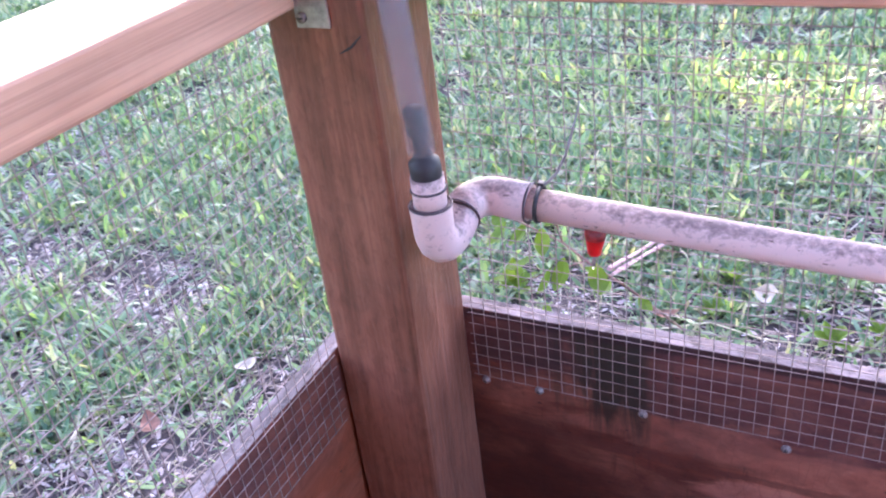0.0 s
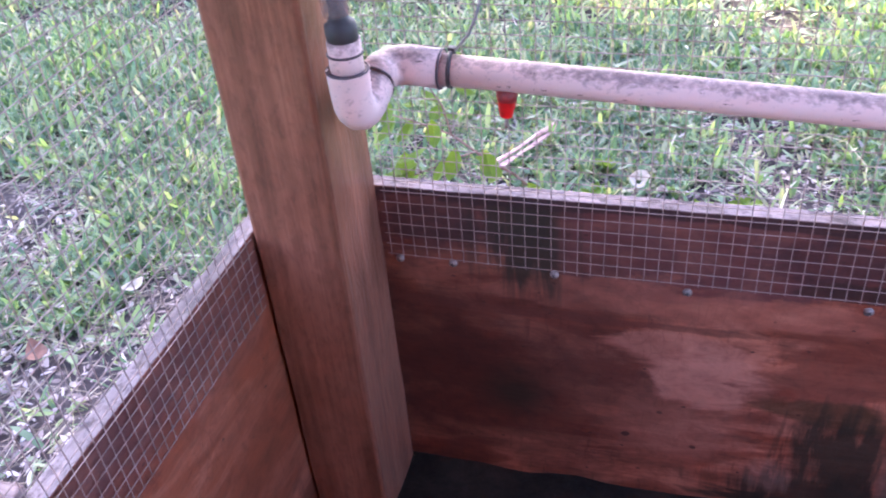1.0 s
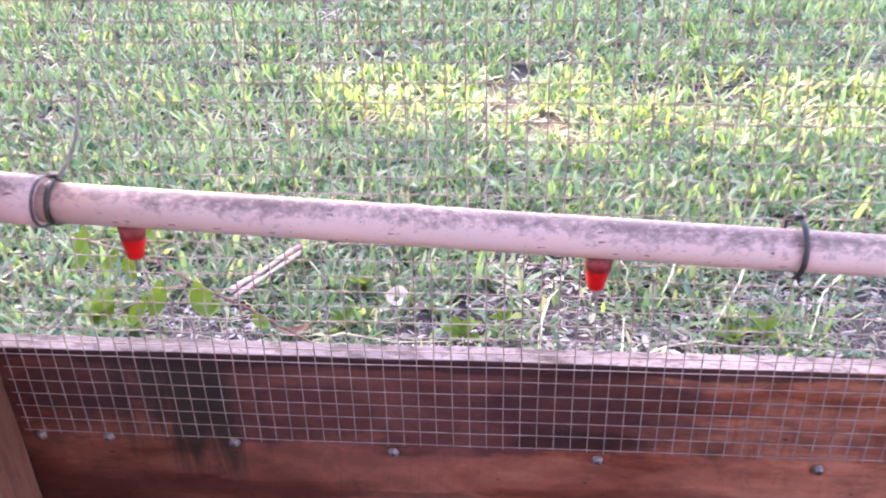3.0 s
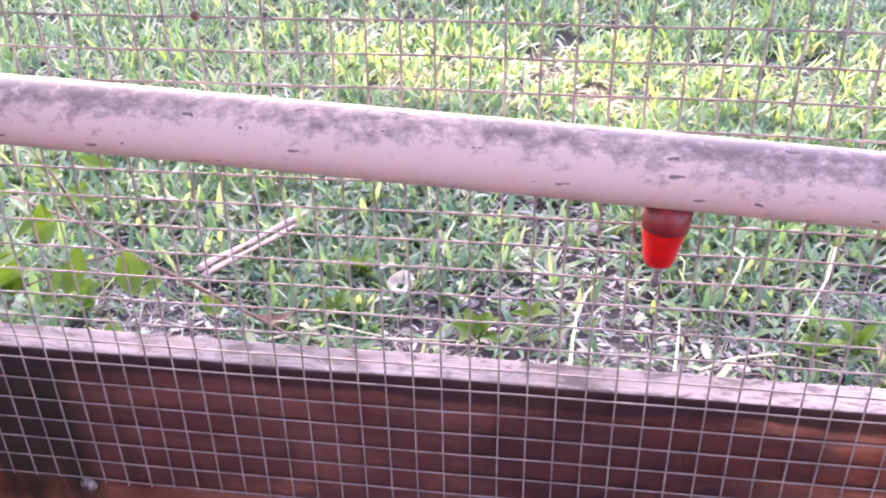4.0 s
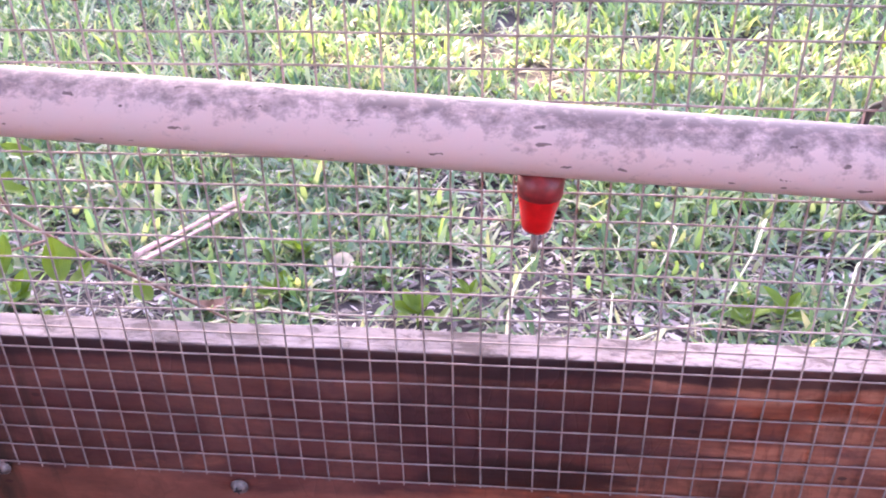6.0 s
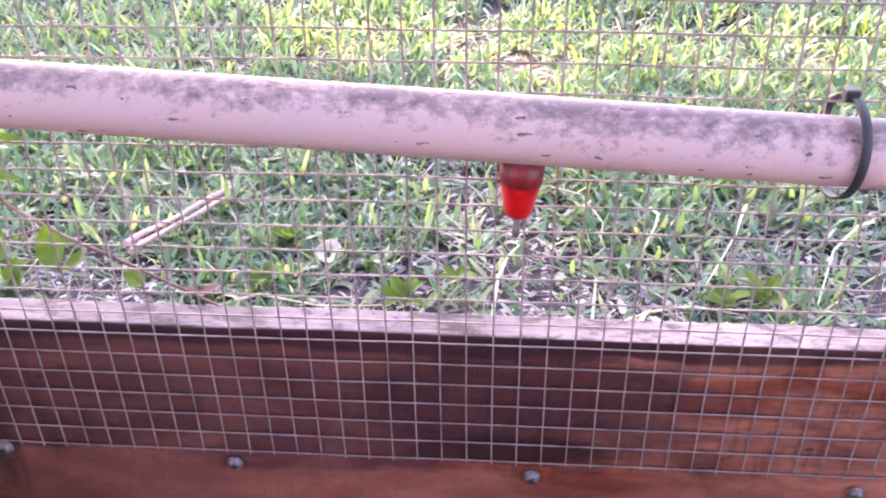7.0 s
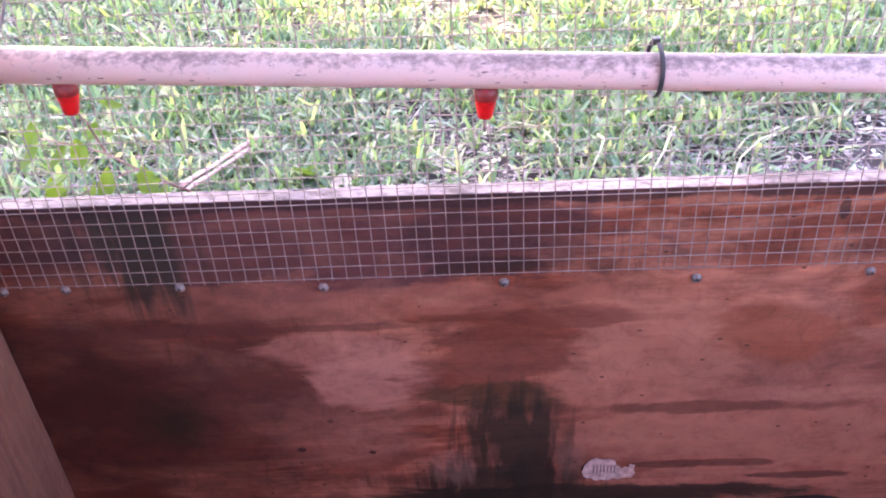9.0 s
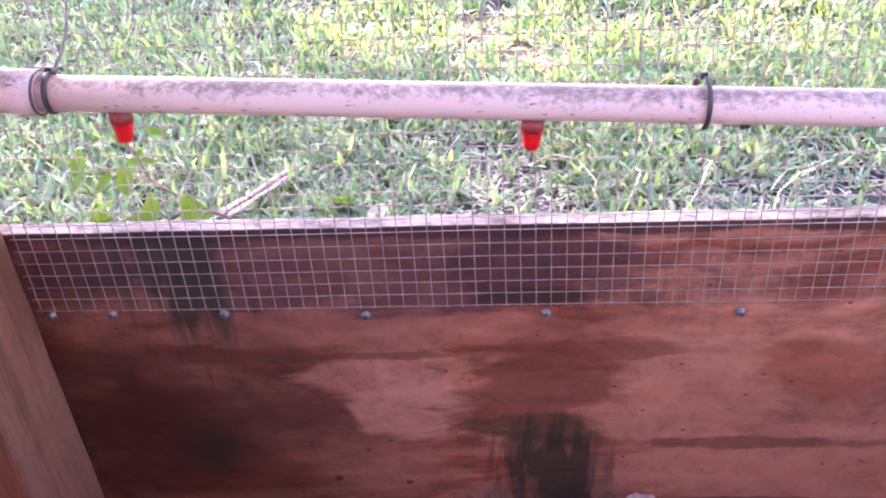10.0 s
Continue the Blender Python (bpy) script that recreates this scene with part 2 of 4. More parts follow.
MAT_PLY = plywood_material("stained_plywood", [
    ((0.300, 0, -0.030), (0.300, 0.1, 0.060), (0.082, 0.029, 0.030), 0.88),
    ((0.360, 0, -0.108), (0.270, 0.1, 0.017), (0.300, 0.105, 0.064), 0.75),
    # Dark red left end; the colour also carries the pen corner's low light.
    ((0.110, 0, -0.245), (0.210, 0.1, 0.140), (0.046, 0.0125, 0.008), 0.93, "soft"),
    ((0.197, 0, -0.040), (0.046, 0.1, 0.072), (0.019, 0.017, 0.010), 0.90, "drips"),
    ((0.110, 0, -0.035), (0.050, 0.1, 0.028), (0.037, 0.018, 0.017), 0.6),
    ((0.500, 0, -0.040), (0.085, 0.1, 0.044), (0.046, 0.015, 0.016), 0.75),
    ((0.490, 0, -0.074), (0.055, 0.1, 0.010), (0.027, 0.010, 0.007), 0.7),
    ((0.185, 0, -0.254), (0.036, 0.1, 0.032), (0.018, 0.016, 0.009), 0.9, "soft"),
    # Same dark end again, with some of the corner shade painted in.
    ((0.080, 0, -0.200), (0.110, 0.1, 0.090), (0.046, 0.013, 0.008), 0.6, "soft"),
    ((0.270, 0, -0.225), (0.060, 0.1, 0.070), (0.090, 0.030, 0.019), 0.6, "soft"),
    ((0.220, 0, -0.139), (0.190, 0.1, 0.006), (0.080, 0.024, 0.016), 0.7),
    ((0.350, 0, -0.166), (0.080, 0.1, 0.022), (0.36, 0.145, 0.095), 0.75),
    ((0.388, 0, -0.205), (0.048, 0.1, 0.045), (0.44, 0.190, 0.130), 0.85),
    ((0.362, 0, -0.290), (0.062, 0.1, 0.042), (0.300, 0.120, 0.078), 0.7, "soft"),
    # Paler wood; its colour also makes up for weak light at this end.
    ((0.820, 0, -0.270), (0.220, 0.1, 0.110), (0.40, 0.165, 0.105), 0.75, "soft"),
    ((0.650, 0, -0.200), (0.080, 0.1, 0.090), (0.40, 0.155, 0.092), 0.75),
    ((0.760, 0, -0.285), (0.130, 0.1, 0.034), (0.37, 0.140, 0.082), 0.7),
    ((0.760, 0, -0.160), (0.060, 0.1, 0.036), (0.233, 0.062, 0.026), 0.7),
    ((0.505, 0, -0.175), (0.072, 0.1, 0.062), (0.140, 0.035, 0.018), 0.85),
    ((0.580, 0, -0.135), (0.050, 0.1, 0.014), (0.150, 0.038, 0.020), 0.8),
    ((0.505, 0, -0.228), (0.060, 0.1, 0.020), (0.053, 0.030, 0.010), 0.8),
    ((0.520, 0, -0.290), (0.052, 0.1, 0.060), (0.023, 0.019, 0.011), 0.92, "drips"),
    ((0.500, 0, -0.350), (0.090, 0.1, 0.026), (0.020, 0.016, 0.010), 0.88, "drips"),
    ((0.455, 0, -0.330), (0.022, 0.1, 0.022), (0.212, 0.130, 0.095), 0.5, "drips"),
    ((0.575, 0, -0.318), (0.014, 0.1, 0.024), (0.212, 0.130, 0.095), 0.4, "drips"),
    ((0.715, 0, -0.248), (0.110, 0.1, 0.009), (0.090, 0.028, 0.015), 0.75),
    ((0.700, 0, -0.328), (0.070, 0.1, 0.005), (0.060, 0.016, 0.010), 0.8),
    ((0.800, 0, -0.348), (0.050, 0.1, 0.005), (0.060, 0.016, 0.010), 0.8),
    ((0.580, 0, -0.372), (0.220, 0.1, 0.014), (0.013, 0.012, 0.007), 0.9),
    # Shade under the pale top edge, painted as a dark strip.
    ((0.400, 0, -0.004), (0.520, 0.1, 0.009), (0.030, 0.012, 0.013), 0.85),
    ((0.789, 0, -0.027), (0.0035, 0.1, 0.010), (0.02, 0.008, 0.007), 0.75),
    ((0.594, 0, -0.074), (0.013, 0.1, 0.010), (0.053, 0.018, 0.012), 0.6),
    ((0.361, 0, -0.245), (0.004, 0.1, 0.002), (0.032, 0.010, 0.007), 0.9),
    ((0.337, 0, -0.258), (0.004, 0.1, 0.003), (0.032, 0.010, 0.007), 0.9),
    ((0.375, 0, -0.304), (0.004, 0.1, 0.003), (0.032, 0.010, 0.007), 0.9),
    ((0.303, 0, -0.298), (0.004, 0.1, 0.003), (0.032, 0.010, 0.007), 0.9),
])
MAT_PLY_SIDE = plywood_material("stained_plywood_side", [((-0.039, -0.16, -0.20), (0.2, 0.40, 0.17), (0.21, 0.052, 0.020), 0.85, "soft"), ((-0.039, -0.45, -0.025), (0.2, 0.50, 0.050), (0.072, 0.026, 0.026), 0.9, "soft")])
MAT_EDGE = lumber_material("weathered_plywood_edge", (0.10, 0.080, 0.090), (0.29, 0.232, 0.228), "x", 0.85, 0.8)
MAT_EDGE_Y = lumber_material("weathered_plywood_side_edge", (0.12, 0.105, 0.115), (0.36, 0.31, 0.315), "y", 0.85, 0.7)
MAT_POST = lumber_material("post_wood", (0.145, 0.056, 0.032), (0.29, 0.122, 0.074), "z", 0.36, 0.25)
MAT_RAIL = lumber_material("rail_wood", (0.50, 0.24, 0.14), (0.66, 0.36, 0.23), "y", 0.55)
MAT_RAIL_X = lumber_material("back_rail_wood", (0.46, 0.22, 0.13), (0.62, 0.33, 0.21), "x", 0.55)
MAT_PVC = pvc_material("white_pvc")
MAT_RED = plain_material("red_plastic", (0.62, 0.012, 0.010), 0.32, 0.0, 0.3, 90)
MAT_DARKRED = plain_material("dark_red_plastic", (0.24, 0.02, 0.02), 0.5, 0.0, 0.5, 160)
MAT_BLACK = plain_material("black_plastic", (0.030, 0.026, 0.027), 0.6, 0.0, 0.3, 90)
MAT_TAIL = plain_material("greyed_nylon", (0.24, 0.22, 0.22), 0.45, 0.0, 0.3, 90)
MAT_RING = plain_material("dark_joint", (0.07, 0.045, 0.05), 0.6, 0.0, 0.4, 200)
MAT_STEEL = plain_material("galvanised_steel", (0.42, 0.38, 0.38), 0.45, 0.85, 0.4, 120)
MAT_WIRE = plain_material("galvanised_wire", (0.27, 0.198, 0.172), 0.65, 0.1, 0.45, 70, 0.3)
MAT_RUST = plain_material("rust", (0.12, 0.05, 0.03), 0.85, 0.0, 0.5, 500)
MAT_SCREW = plain_material("zinc_screw", (0.25, 0.20, 0.18), 0.55, 0.6, 0.6, 260)
MAT_SLOT = plain_material("screw_recess", (0.05, 0.045, 0.045), 0.6, 0.3, 0.3, 200)
MAT_PAPER = plain_material("torn_label_paper", (0.52, 0.37, 0.31), 0.85, 0.0, 0.5, 160)
MAT_INK = plain_material("faded_ink", (0.20, 0.14, 0.14), 0.85, 0.0, 0.3, 130)
MAT_SOIL = soil_material("lawn_soil", (0.030, 0.022, 0.023), (0.10, 0.078, 0.076), ((0.05, 0.085, 0.04), (0.17, 0.22, 0.10)))
MAT_BED = soil_material("dark_litter", (0.010, 0.008, 0.006), (0.035, 0.025, 0.018))
MAT_GRASS = leaf_material("grass_blades", [(0.0, (0.060, 0.118, 0.070)), (0.22, (0.104, 0.188, 0.108)), (0.48, (0.150, 0.240, 0.155)), (0.70, (0.215, 0.318, 0.120)), (0.86, (0.26, 0.31, 0.235)), (1.0, (0.40, 0.385, 0.275))], 0.48, 0.38)
MAT_STRAW = leaf_material("dry_grass", [(0.0, (0.10, 0.075, 0.06)), (0.45, (0.20, 0.16, 0.13)), (0.85, (0.34, 0.29, 0.235)), (1.0, (0.50, 0.45, 0.37))], 0.2, 0.65)
MAT_LITTER = leaf_material("dead_leaf_crumbs", [(0.0, (0.075, 0.052, 0.052)), (0.45, (0.20, 0.150, 0.150)), (0.8, (0.38, 0.31, 0.31)), (1.0, (0.60, 0.53, 0.52))], 0.1, 0.6)
MAT_LEAF = leaf_material("weed_leaf", [(0.0, (0.09, 0.17, 0.03)), (0.45, (0.19, 0.29, 0.045)), (1.0, (0.42, 0.44, 0.07))], 0.5, 0.4)
MAT_TREELEAF = leaf_material("tree_leaf", [(0.0, (0.03, 0.07, 0.02)), (1.0, (0.07, 0.13, 0.03))], 0.2, 0.4)
MAT_TWIG = lumber_material("twig_bark", (0.14, 0.075, 0.05), (0.28, 0.17, 0.13), "x", 0.8)
MAT_STICK = lumber_material("dry_split_stick", (0.36, 0.20, 0.17), (0.60, 0.37, 0.33), "x", 0.7)
MAT_PALE = plain_material("pale_dry_leaf", (0.62, 0.53, 0.43), 0.8, 0.0, 0.35, 50)
MAT_BROWNLEAF = plain_material("brown_dry_leaf", (0.30, 0.15, 0.10), 0.75, 0.0, 0.35, 60)
MAT_STALK = plain_material("pale_straw_stalk", (0.47, 0.43, 0.25), 0.7, 0.0, 0.3, 60)
MAT_BARK = lumber_material("tree_bark", (0.06, 0.045, 0.035), (0.14, 0.11, 0.09), "z", 0.9)


def tube_material():
    m, t, b = material("clear_vinyl", 0.28, 0.0, 0.5)
    n = noise_of(t, coords(t), 40.0, 3.0, 0.6)
    t.links.new(ramp(t, n, [(0.3, (0.62, 0.56, 0.56)), (0.7, (0.78, 0.72, 0.72))]), b.inputs["Base Color"])
    clear = node(t, "ShaderNodeBsdfTransparent", Color=(0.86, 0.82, 0.82, 1))
    ms = t.nodes.new("ShaderNodeMixShader")
    ms.inputs[0].default_value = 0.88
    t.links.new(b.outputs[0], ms.inputs[1])
    t.links.new(clear.outputs[0], ms.inputs[2])
    t.links.new(ms.outputs[0], t.nodes["Material Output"].inputs[0])
    return m


def water_material():
    m, t, b = material("water", 0.03, 0.0, 0.5)
    b.inputs["Base Color"].default_value = (0.9, 0.9, 0.9, 1)
    b.inputs["Transmission Weight"].default_value = 1.0
    b.inputs["IOR"].default_value = 1.33
    return m


MAT_TUBE = tube_material()
MAT_WATER = water_material()


# ---- building helpers ----
def link_mesh(name, bm, mat, parent=None, label="", smooth=False):
    me = bpy.data.meshes.new(name)
    bm.normal_update()
    bm.to_mesh(me)
    bm.free()
    for m in (mat if isinstance(mat, (list, tuple)) else [mat]):
        me.materials.append(m)
    if smooth:
        for p in me.polygons:
            p.use_smooth = True
    ob = new(name, me)
    if parent is not None:
        ob.parent = parent
    if label:
        ob["label"] = label
    return ob


def part(name, bm, mat, parent, label="", smooth=False):
    return link_mesh(name, bm, mat, parent, label, smooth)


def empty(name, at=(0, 0, 0)):
    ob = new(name)
    ob.location = at
    ob.empty_display_size = 0.02
    return ob


def box(lo, hi, bevel=0.0, cuts=0, rough=0.0, seed=0):
    """A box between two corners, its edges eased, its long faces cut and a little uneven."""
    bm = bmesh.new()
    bmesh.ops.create_cube(bm, size=1.0)
    lo, hi = Vector(lo), Vector(hi)
    for v in bm.verts:
        v.co = Vector((lo[i] + (v.co[i] + 0.5) * (hi[i] - lo[i]) for i in range(3)))
    if bevel:
        bmesh.ops.bevel(bm, geom=bm.edges[:], offset=bevel, segments=2, profile=0.5, affect="EDGES")
    if cuts:
        size = hi - lo
        axis = max(range(3), key=lambda i: size[i])
        for k in range(1, cuts):
            co = lo.copy()
            co[axis] = lo[axis] + size[axis] * k / cuts
            no = Vector((0, 0, 0))
            no[axis] = 1
            bmesh.ops.bisect_plane(bm, geom=bm.verts[:] + bm.edges[:] + bm.faces[:], plane_co=co, plane_no=no)
    if rough:
        for v in bm.verts:
            v.co += noise.noise_vector(v.co * 14 + Vector((seed, 0, 0))) * rough
    return bm


def ring_path(bm, pts, radii, sides=12, caps=True):
    """A tube through the points, with a radius at each."""
    pts = [Vector(p) for p in pts]
    n = len(pts)
    rows, side = [], None
    for i, p in enumerate(pts):
        d = (pts[min(i + 1, n - 1)] - pts[max(i - 1, 0)]).normalized()
        if side is None:
            side = d.orthogonal().normalized()
        side = (side - d * side.dot(d)).normalized()
        up = d.cross(side)
        r = radii[i] if hasattr(radii, "__len__") else radii
        rows.append([bm.verts.new(p + (side * math.cos(a) + up * math.sin(a)) * r) for a in (2 * math.pi * k / sides for k in range(sides))])
    for a, b in zip(rows, rows[1:]):
        for k in range(sides):
            bm.faces.new((a[k], a[(k + 1) % sides], b[(k + 1) % sides], b[k]))
    if caps:
        bm.faces.new(rows[0][::-1])
        bm.faces.new(rows[-1])
    return bm


def tube(pts, radii, sides=12, caps=True):
    return ring_path(bmesh.new(), pts, radii, sides, caps)


def hollow(pts, outer, inner, sides=20):
    """A pipe with a wall: outer skin, inner skin and the two ends."""
    bm = bmesh.new()
    ring_path(bm, pts, outer, sides, False)
    n = len(pts) * sides
    ring_path(bm, pts, inner, sides, False)
    bm.verts.ensure_lookup_table()
    v = bm.verts
    for base in (0, n - sides):
        for k in range(sides):
            j = (k + 1) % sides
            bm.faces.new((v[base + k], v[base + j], v[n + base + j], v[n + base + k]))
    bmesh.ops.recalc_face_normals(bm, faces=bm.faces[:])
    return bm


def arc(centre, u, w, radius, a0, a1, steps):
    centre, u, w = Vector(centre), Vector(u), Vector(w)
    return [centre + (u * math.cos(a) + w * math.sin(a)) * radius for a in (a0 + (a1 - a0) * k / steps for k in range(steps + 1))]


def torus(centre, axis, radius, thick, sides=28, ring=8, squash=1.0):
    axis = Vector(axis).normalized()
    u = axis.orthogonal().normalized()
    w = axis.cross(u)
    bm = bmesh.new()
    rows = []
    for i in range(sides):
        a = 2 * math.pi * i / sides
        d = u * math.cos(a) + w * math.sin(a)
        rows.append([bm.verts.new(Vector(centre) + d * (radius + thick * math.cos(b)) + axis * thick * squash * math.sin(b)) for b in (2 * math.pi * k / ring for k in range(ring))])
    for i in range(sides):
        a, b = rows[i], rows[(i + 1) % sides]
        for k in range(ring):
            bm.faces.new((a[k], b[k], b[(k + 1) % ring], a[(k + 1) % ring]))
    bmesh.ops.recalc_face_normals(bm, faces=bm.faces[:])
    return bm


# ---- plan ----
GROUND = -0.40          # lawn
BED = -0.386            # litter inside the pen
BOARD = 0.018           # plywood
POST_X0, POST_X1, POST_Y0 = -0.036, 0.050, -0.100
SIDE_X = -0.039         # inner face of the side board
PEN_X1, PEN_Y0 = 1.30, -1.25
PIPE_Y, PIPE_R = -0.0170, 0.0135


def pipe_z(x):
    return 0.1415 - 0.0535 * x


# ---- ground ----
def build_ground():
    near = [-3.2 + 0.1 * i for i in range(75)]
    xs = [-400, -150, -60, -25, -12, -7, -4.5] + near + [5.5, 8, 13, 25, 60, 150, 400]
    ys = [-400, -150, -60, -25, -12, -7, -4.5] + near[:] + [5.5, 8, 13, 25, 60, 150, 400]
    bm = bmesh.new()
    rows = []
    for y in ys:
        row = []
        for x in xs:
            z = GROUND
            if abs(x) < 5 and abs(y) < 5:
                z += 0.014 * noise.noise(Vector((x * 2.1, y * 2.1, 0.3))) - 0.005
            row.append(bm.verts.new((x, y, z)))
        rows.append(row)
    for a, b in zip(rows, rows[1:]):
        for i in range(len(xs) - 1):
            bm.faces.new((a[i], a[i + 1], b[i + 1], b[i]))
    ob = link_mesh("ground", bm, MAT_SOIL, smooth=True)
    tagged(ob, "brown garden soil showing between lawn grass", "ground", kind="structure")


build_ground()


def build_bed():
    bm = bmesh.new()
    nx, ny = 46, 46
    rows = []
    for j in range(ny + 1):
        row = []
        for i in range(nx + 1):
            x = SIDE_X + (PEN_X1 - SIDE_X) * i / nx
            y = PEN_Y0 + (0 - PEN_Y0) * j / ny
            row.append(bm.verts.new((x, y, BED + 0.012 * noise.noise(Vector((x * 14, y * 14, 2))))))
        rows.append(row)
    for a, b in zip(rows, rows[1:]):
        for i in range(nx):
            bm.faces.new((a[i], a[i + 1], b[i + 1], b[i]))
    ob = link_mesh("floor", bm, MAT_BED, smooth=True)
    tagged(ob, "dark damp litter floor inside the wooden pen", "floor", kind="structure")


build_bed()


# ---- pen walls ----
def board_bm(lo, hi, cuts=24, seed=0):
    """A plywood board whose narrow top edge shows bare plies."""
    bm = box(lo, hi, 0.0012, cuts, 0.0012, seed)
    bm.normal_update()
    for f in bm.faces:
        if f.normal.z > 0.7:
            f.material_index = 1
    return bm


def build_boards():
    back = link_mesh("wall_back", board_bm((POST_X0 - 0.001, 0.0, GROUND - 0.02), (PEN_X1, BOARD, 0.0), seed=1), [MAT_PLY, MAT_EDGE])
    tagged(back, "red-stained weathered plywood board, dark damp staining, shade painted under its pale top edge", "wall", kind="structure")
    side = link_mesh("wall_side", board_bm((SIDE_X - BOARD, PEN_Y0, GROUND - 0.02), (SIDE_X, BOARD, -0.002), seed=5), [MAT_PLY_SIDE, MAT_EDGE_Y])
    tagged(side, "red-brown stained plywood side board with a pale bare top edge", "wall", kind="structure")
    # Not in view; added to darken the pen, set far right to admit light.
    far = link_mesh("wall_far_side_added", board_bm((PEN_X1, PEN_Y0, GROUND - 0.02), (PEN_X1 + BOARD, BOARD, 0.0), seed=9), [MAT_PLY_SIDE, MAT_EDGE_Y])
    tagged(far, "plain red-brown plywood board, out of view, added to close off the pen", "wall", kind="structure")
    # Added behind the camera, full height to cut light on faces turned this way.
    front = link_mesh("wall_front_added", board_bm((SIDE_X - BOARD, PEN_Y0 - BOARD, GROUND - 0.02), (PEN_X1 + BOARD, PEN_Y0, 1.02), seed=12), [MAT_PLY_SIDE, MAT_EDGE])
    tagged(front, "plain red-brown plywood wall, out of view, added to darken the pen", "wall", kind="structure")


build_boards()


def build_added_roof():
    # Out of view; added to block overhead light, cut short to brighten the right.
    ob = link_mesh("ceiling", box((-0.20, -1.75, 1.02), (0.92, 0.14, 1.045), 0.002, 10, 0.001, 2), MAT_PLY_SIDE)
    tagged(ob, "plain plywood roof panel over the pen, out of view, sized to shape the light", "ceiling", kind="structure")


build_added_roof()


def build_post():
    post = empty("wooden_post", (0, 0, GROUND))
    bm = box((POST_X0, POST_Y0, -0.02), (POST_X1, -0.001, 1.418), 0.004, 30, 0.0012, 3)
    part("timber", bm, MAT_POST, post)
    crack = tube([(0.046, -0.1005, 0.703), (0.036, -0.1006, 0.694), (0.026, -0.1005, 0.689)], [0.0004, 0.0012, 0.0004], 6)
    part("drying_crack", crack, MAT_SLOT, post, "short dark drying crack in the wood")
    tagged(post, "square reddish-brown timber corner post with straight grain", "post")


build_post()


def build_rail(name, lo, hi, mat, label):
    ob = link_mesh(name, box(lo, hi, 0.003, 20, 0.0010, 7), mat)
    tagged(ob, label, "rail")


build_rail("side_rail", (-0.110, -1.1, 0.322), (-0.004, POST_Y0 - 0.001, 0.360), MAT_RAIL, "light orange-brown timber rail butted against the corner post")
build_rail("back_rail", (POST_X1 + 0.001, -0.050, 0.315), (PEN_X1 + 0.02, 0.039, 0.354), MAT_RAIL_X, "light orange-brown timber rail above the wire mesh")


def build_cleat():
    ob = link_mesh("cleat", box((SIDE_X - BOARD - 0.046, -0.458, GROUND - 0.02), (SIDE_X - BOARD - 0.001, -0.400, 0.004), 0.002, 8, 0.0012, 4), MAT_EDGE)
    tagged(ob, "pale weathered wooden cleat outside the side board", "cleat")


build_cleat()


def build_bracket():
    br = empty("metal_bracket", (-0.006, POST_Y0 - 0.001, 0.336))
    bm = box((0.0, -0.0022, -0.028), (0.029, -0.0002, 0.020), 0.0008)
    part("plate", bm, MAT_STEEL, br)
    part("arm", box((0.0, -0.040, -0.012), (0.0018, -0.0024, 0.018), 0.0006), MAT_STEEL, br)
    sc = tube([(0.006, -0.0022, -0.020), (0.006, -0.0042, -0.020), (0.006, -0.005, -0.020)], [0.0042, 0.0042, 0.0025], 14)
    head = part("screw", sc, MAT_SCREW, br, "zinc screw head", True)
    part("recess", box((0.0035, -0.0056, -0.0206), (0.0085, -0.0048, -0.0194)), MAT_SLOT, head)
    tagged(br, "small galvanised steel angle bracket on the post", "bracket")


build_bracket()


# ---- wire mesh ----
CELL = 0.0127
RUST = (0.058 + 21 * CELL, -0.0800 + 19 * CELL)


def sag(a, b, seed):
    """How far the wire net wanders off flat and off square."""
    n = noise.noise_vector(Vector((a * 3.0, b * 3.0, seed)))
    f = noise.noise_vector(Vector((a * 16.0, b * 16.0, seed + 9)))
    return n.x * 0.0022 + f.x * 0.0004, n.y * 0.0025 + f.y * 0.0007, n.z * 0.0020 + f.z * 0.0004


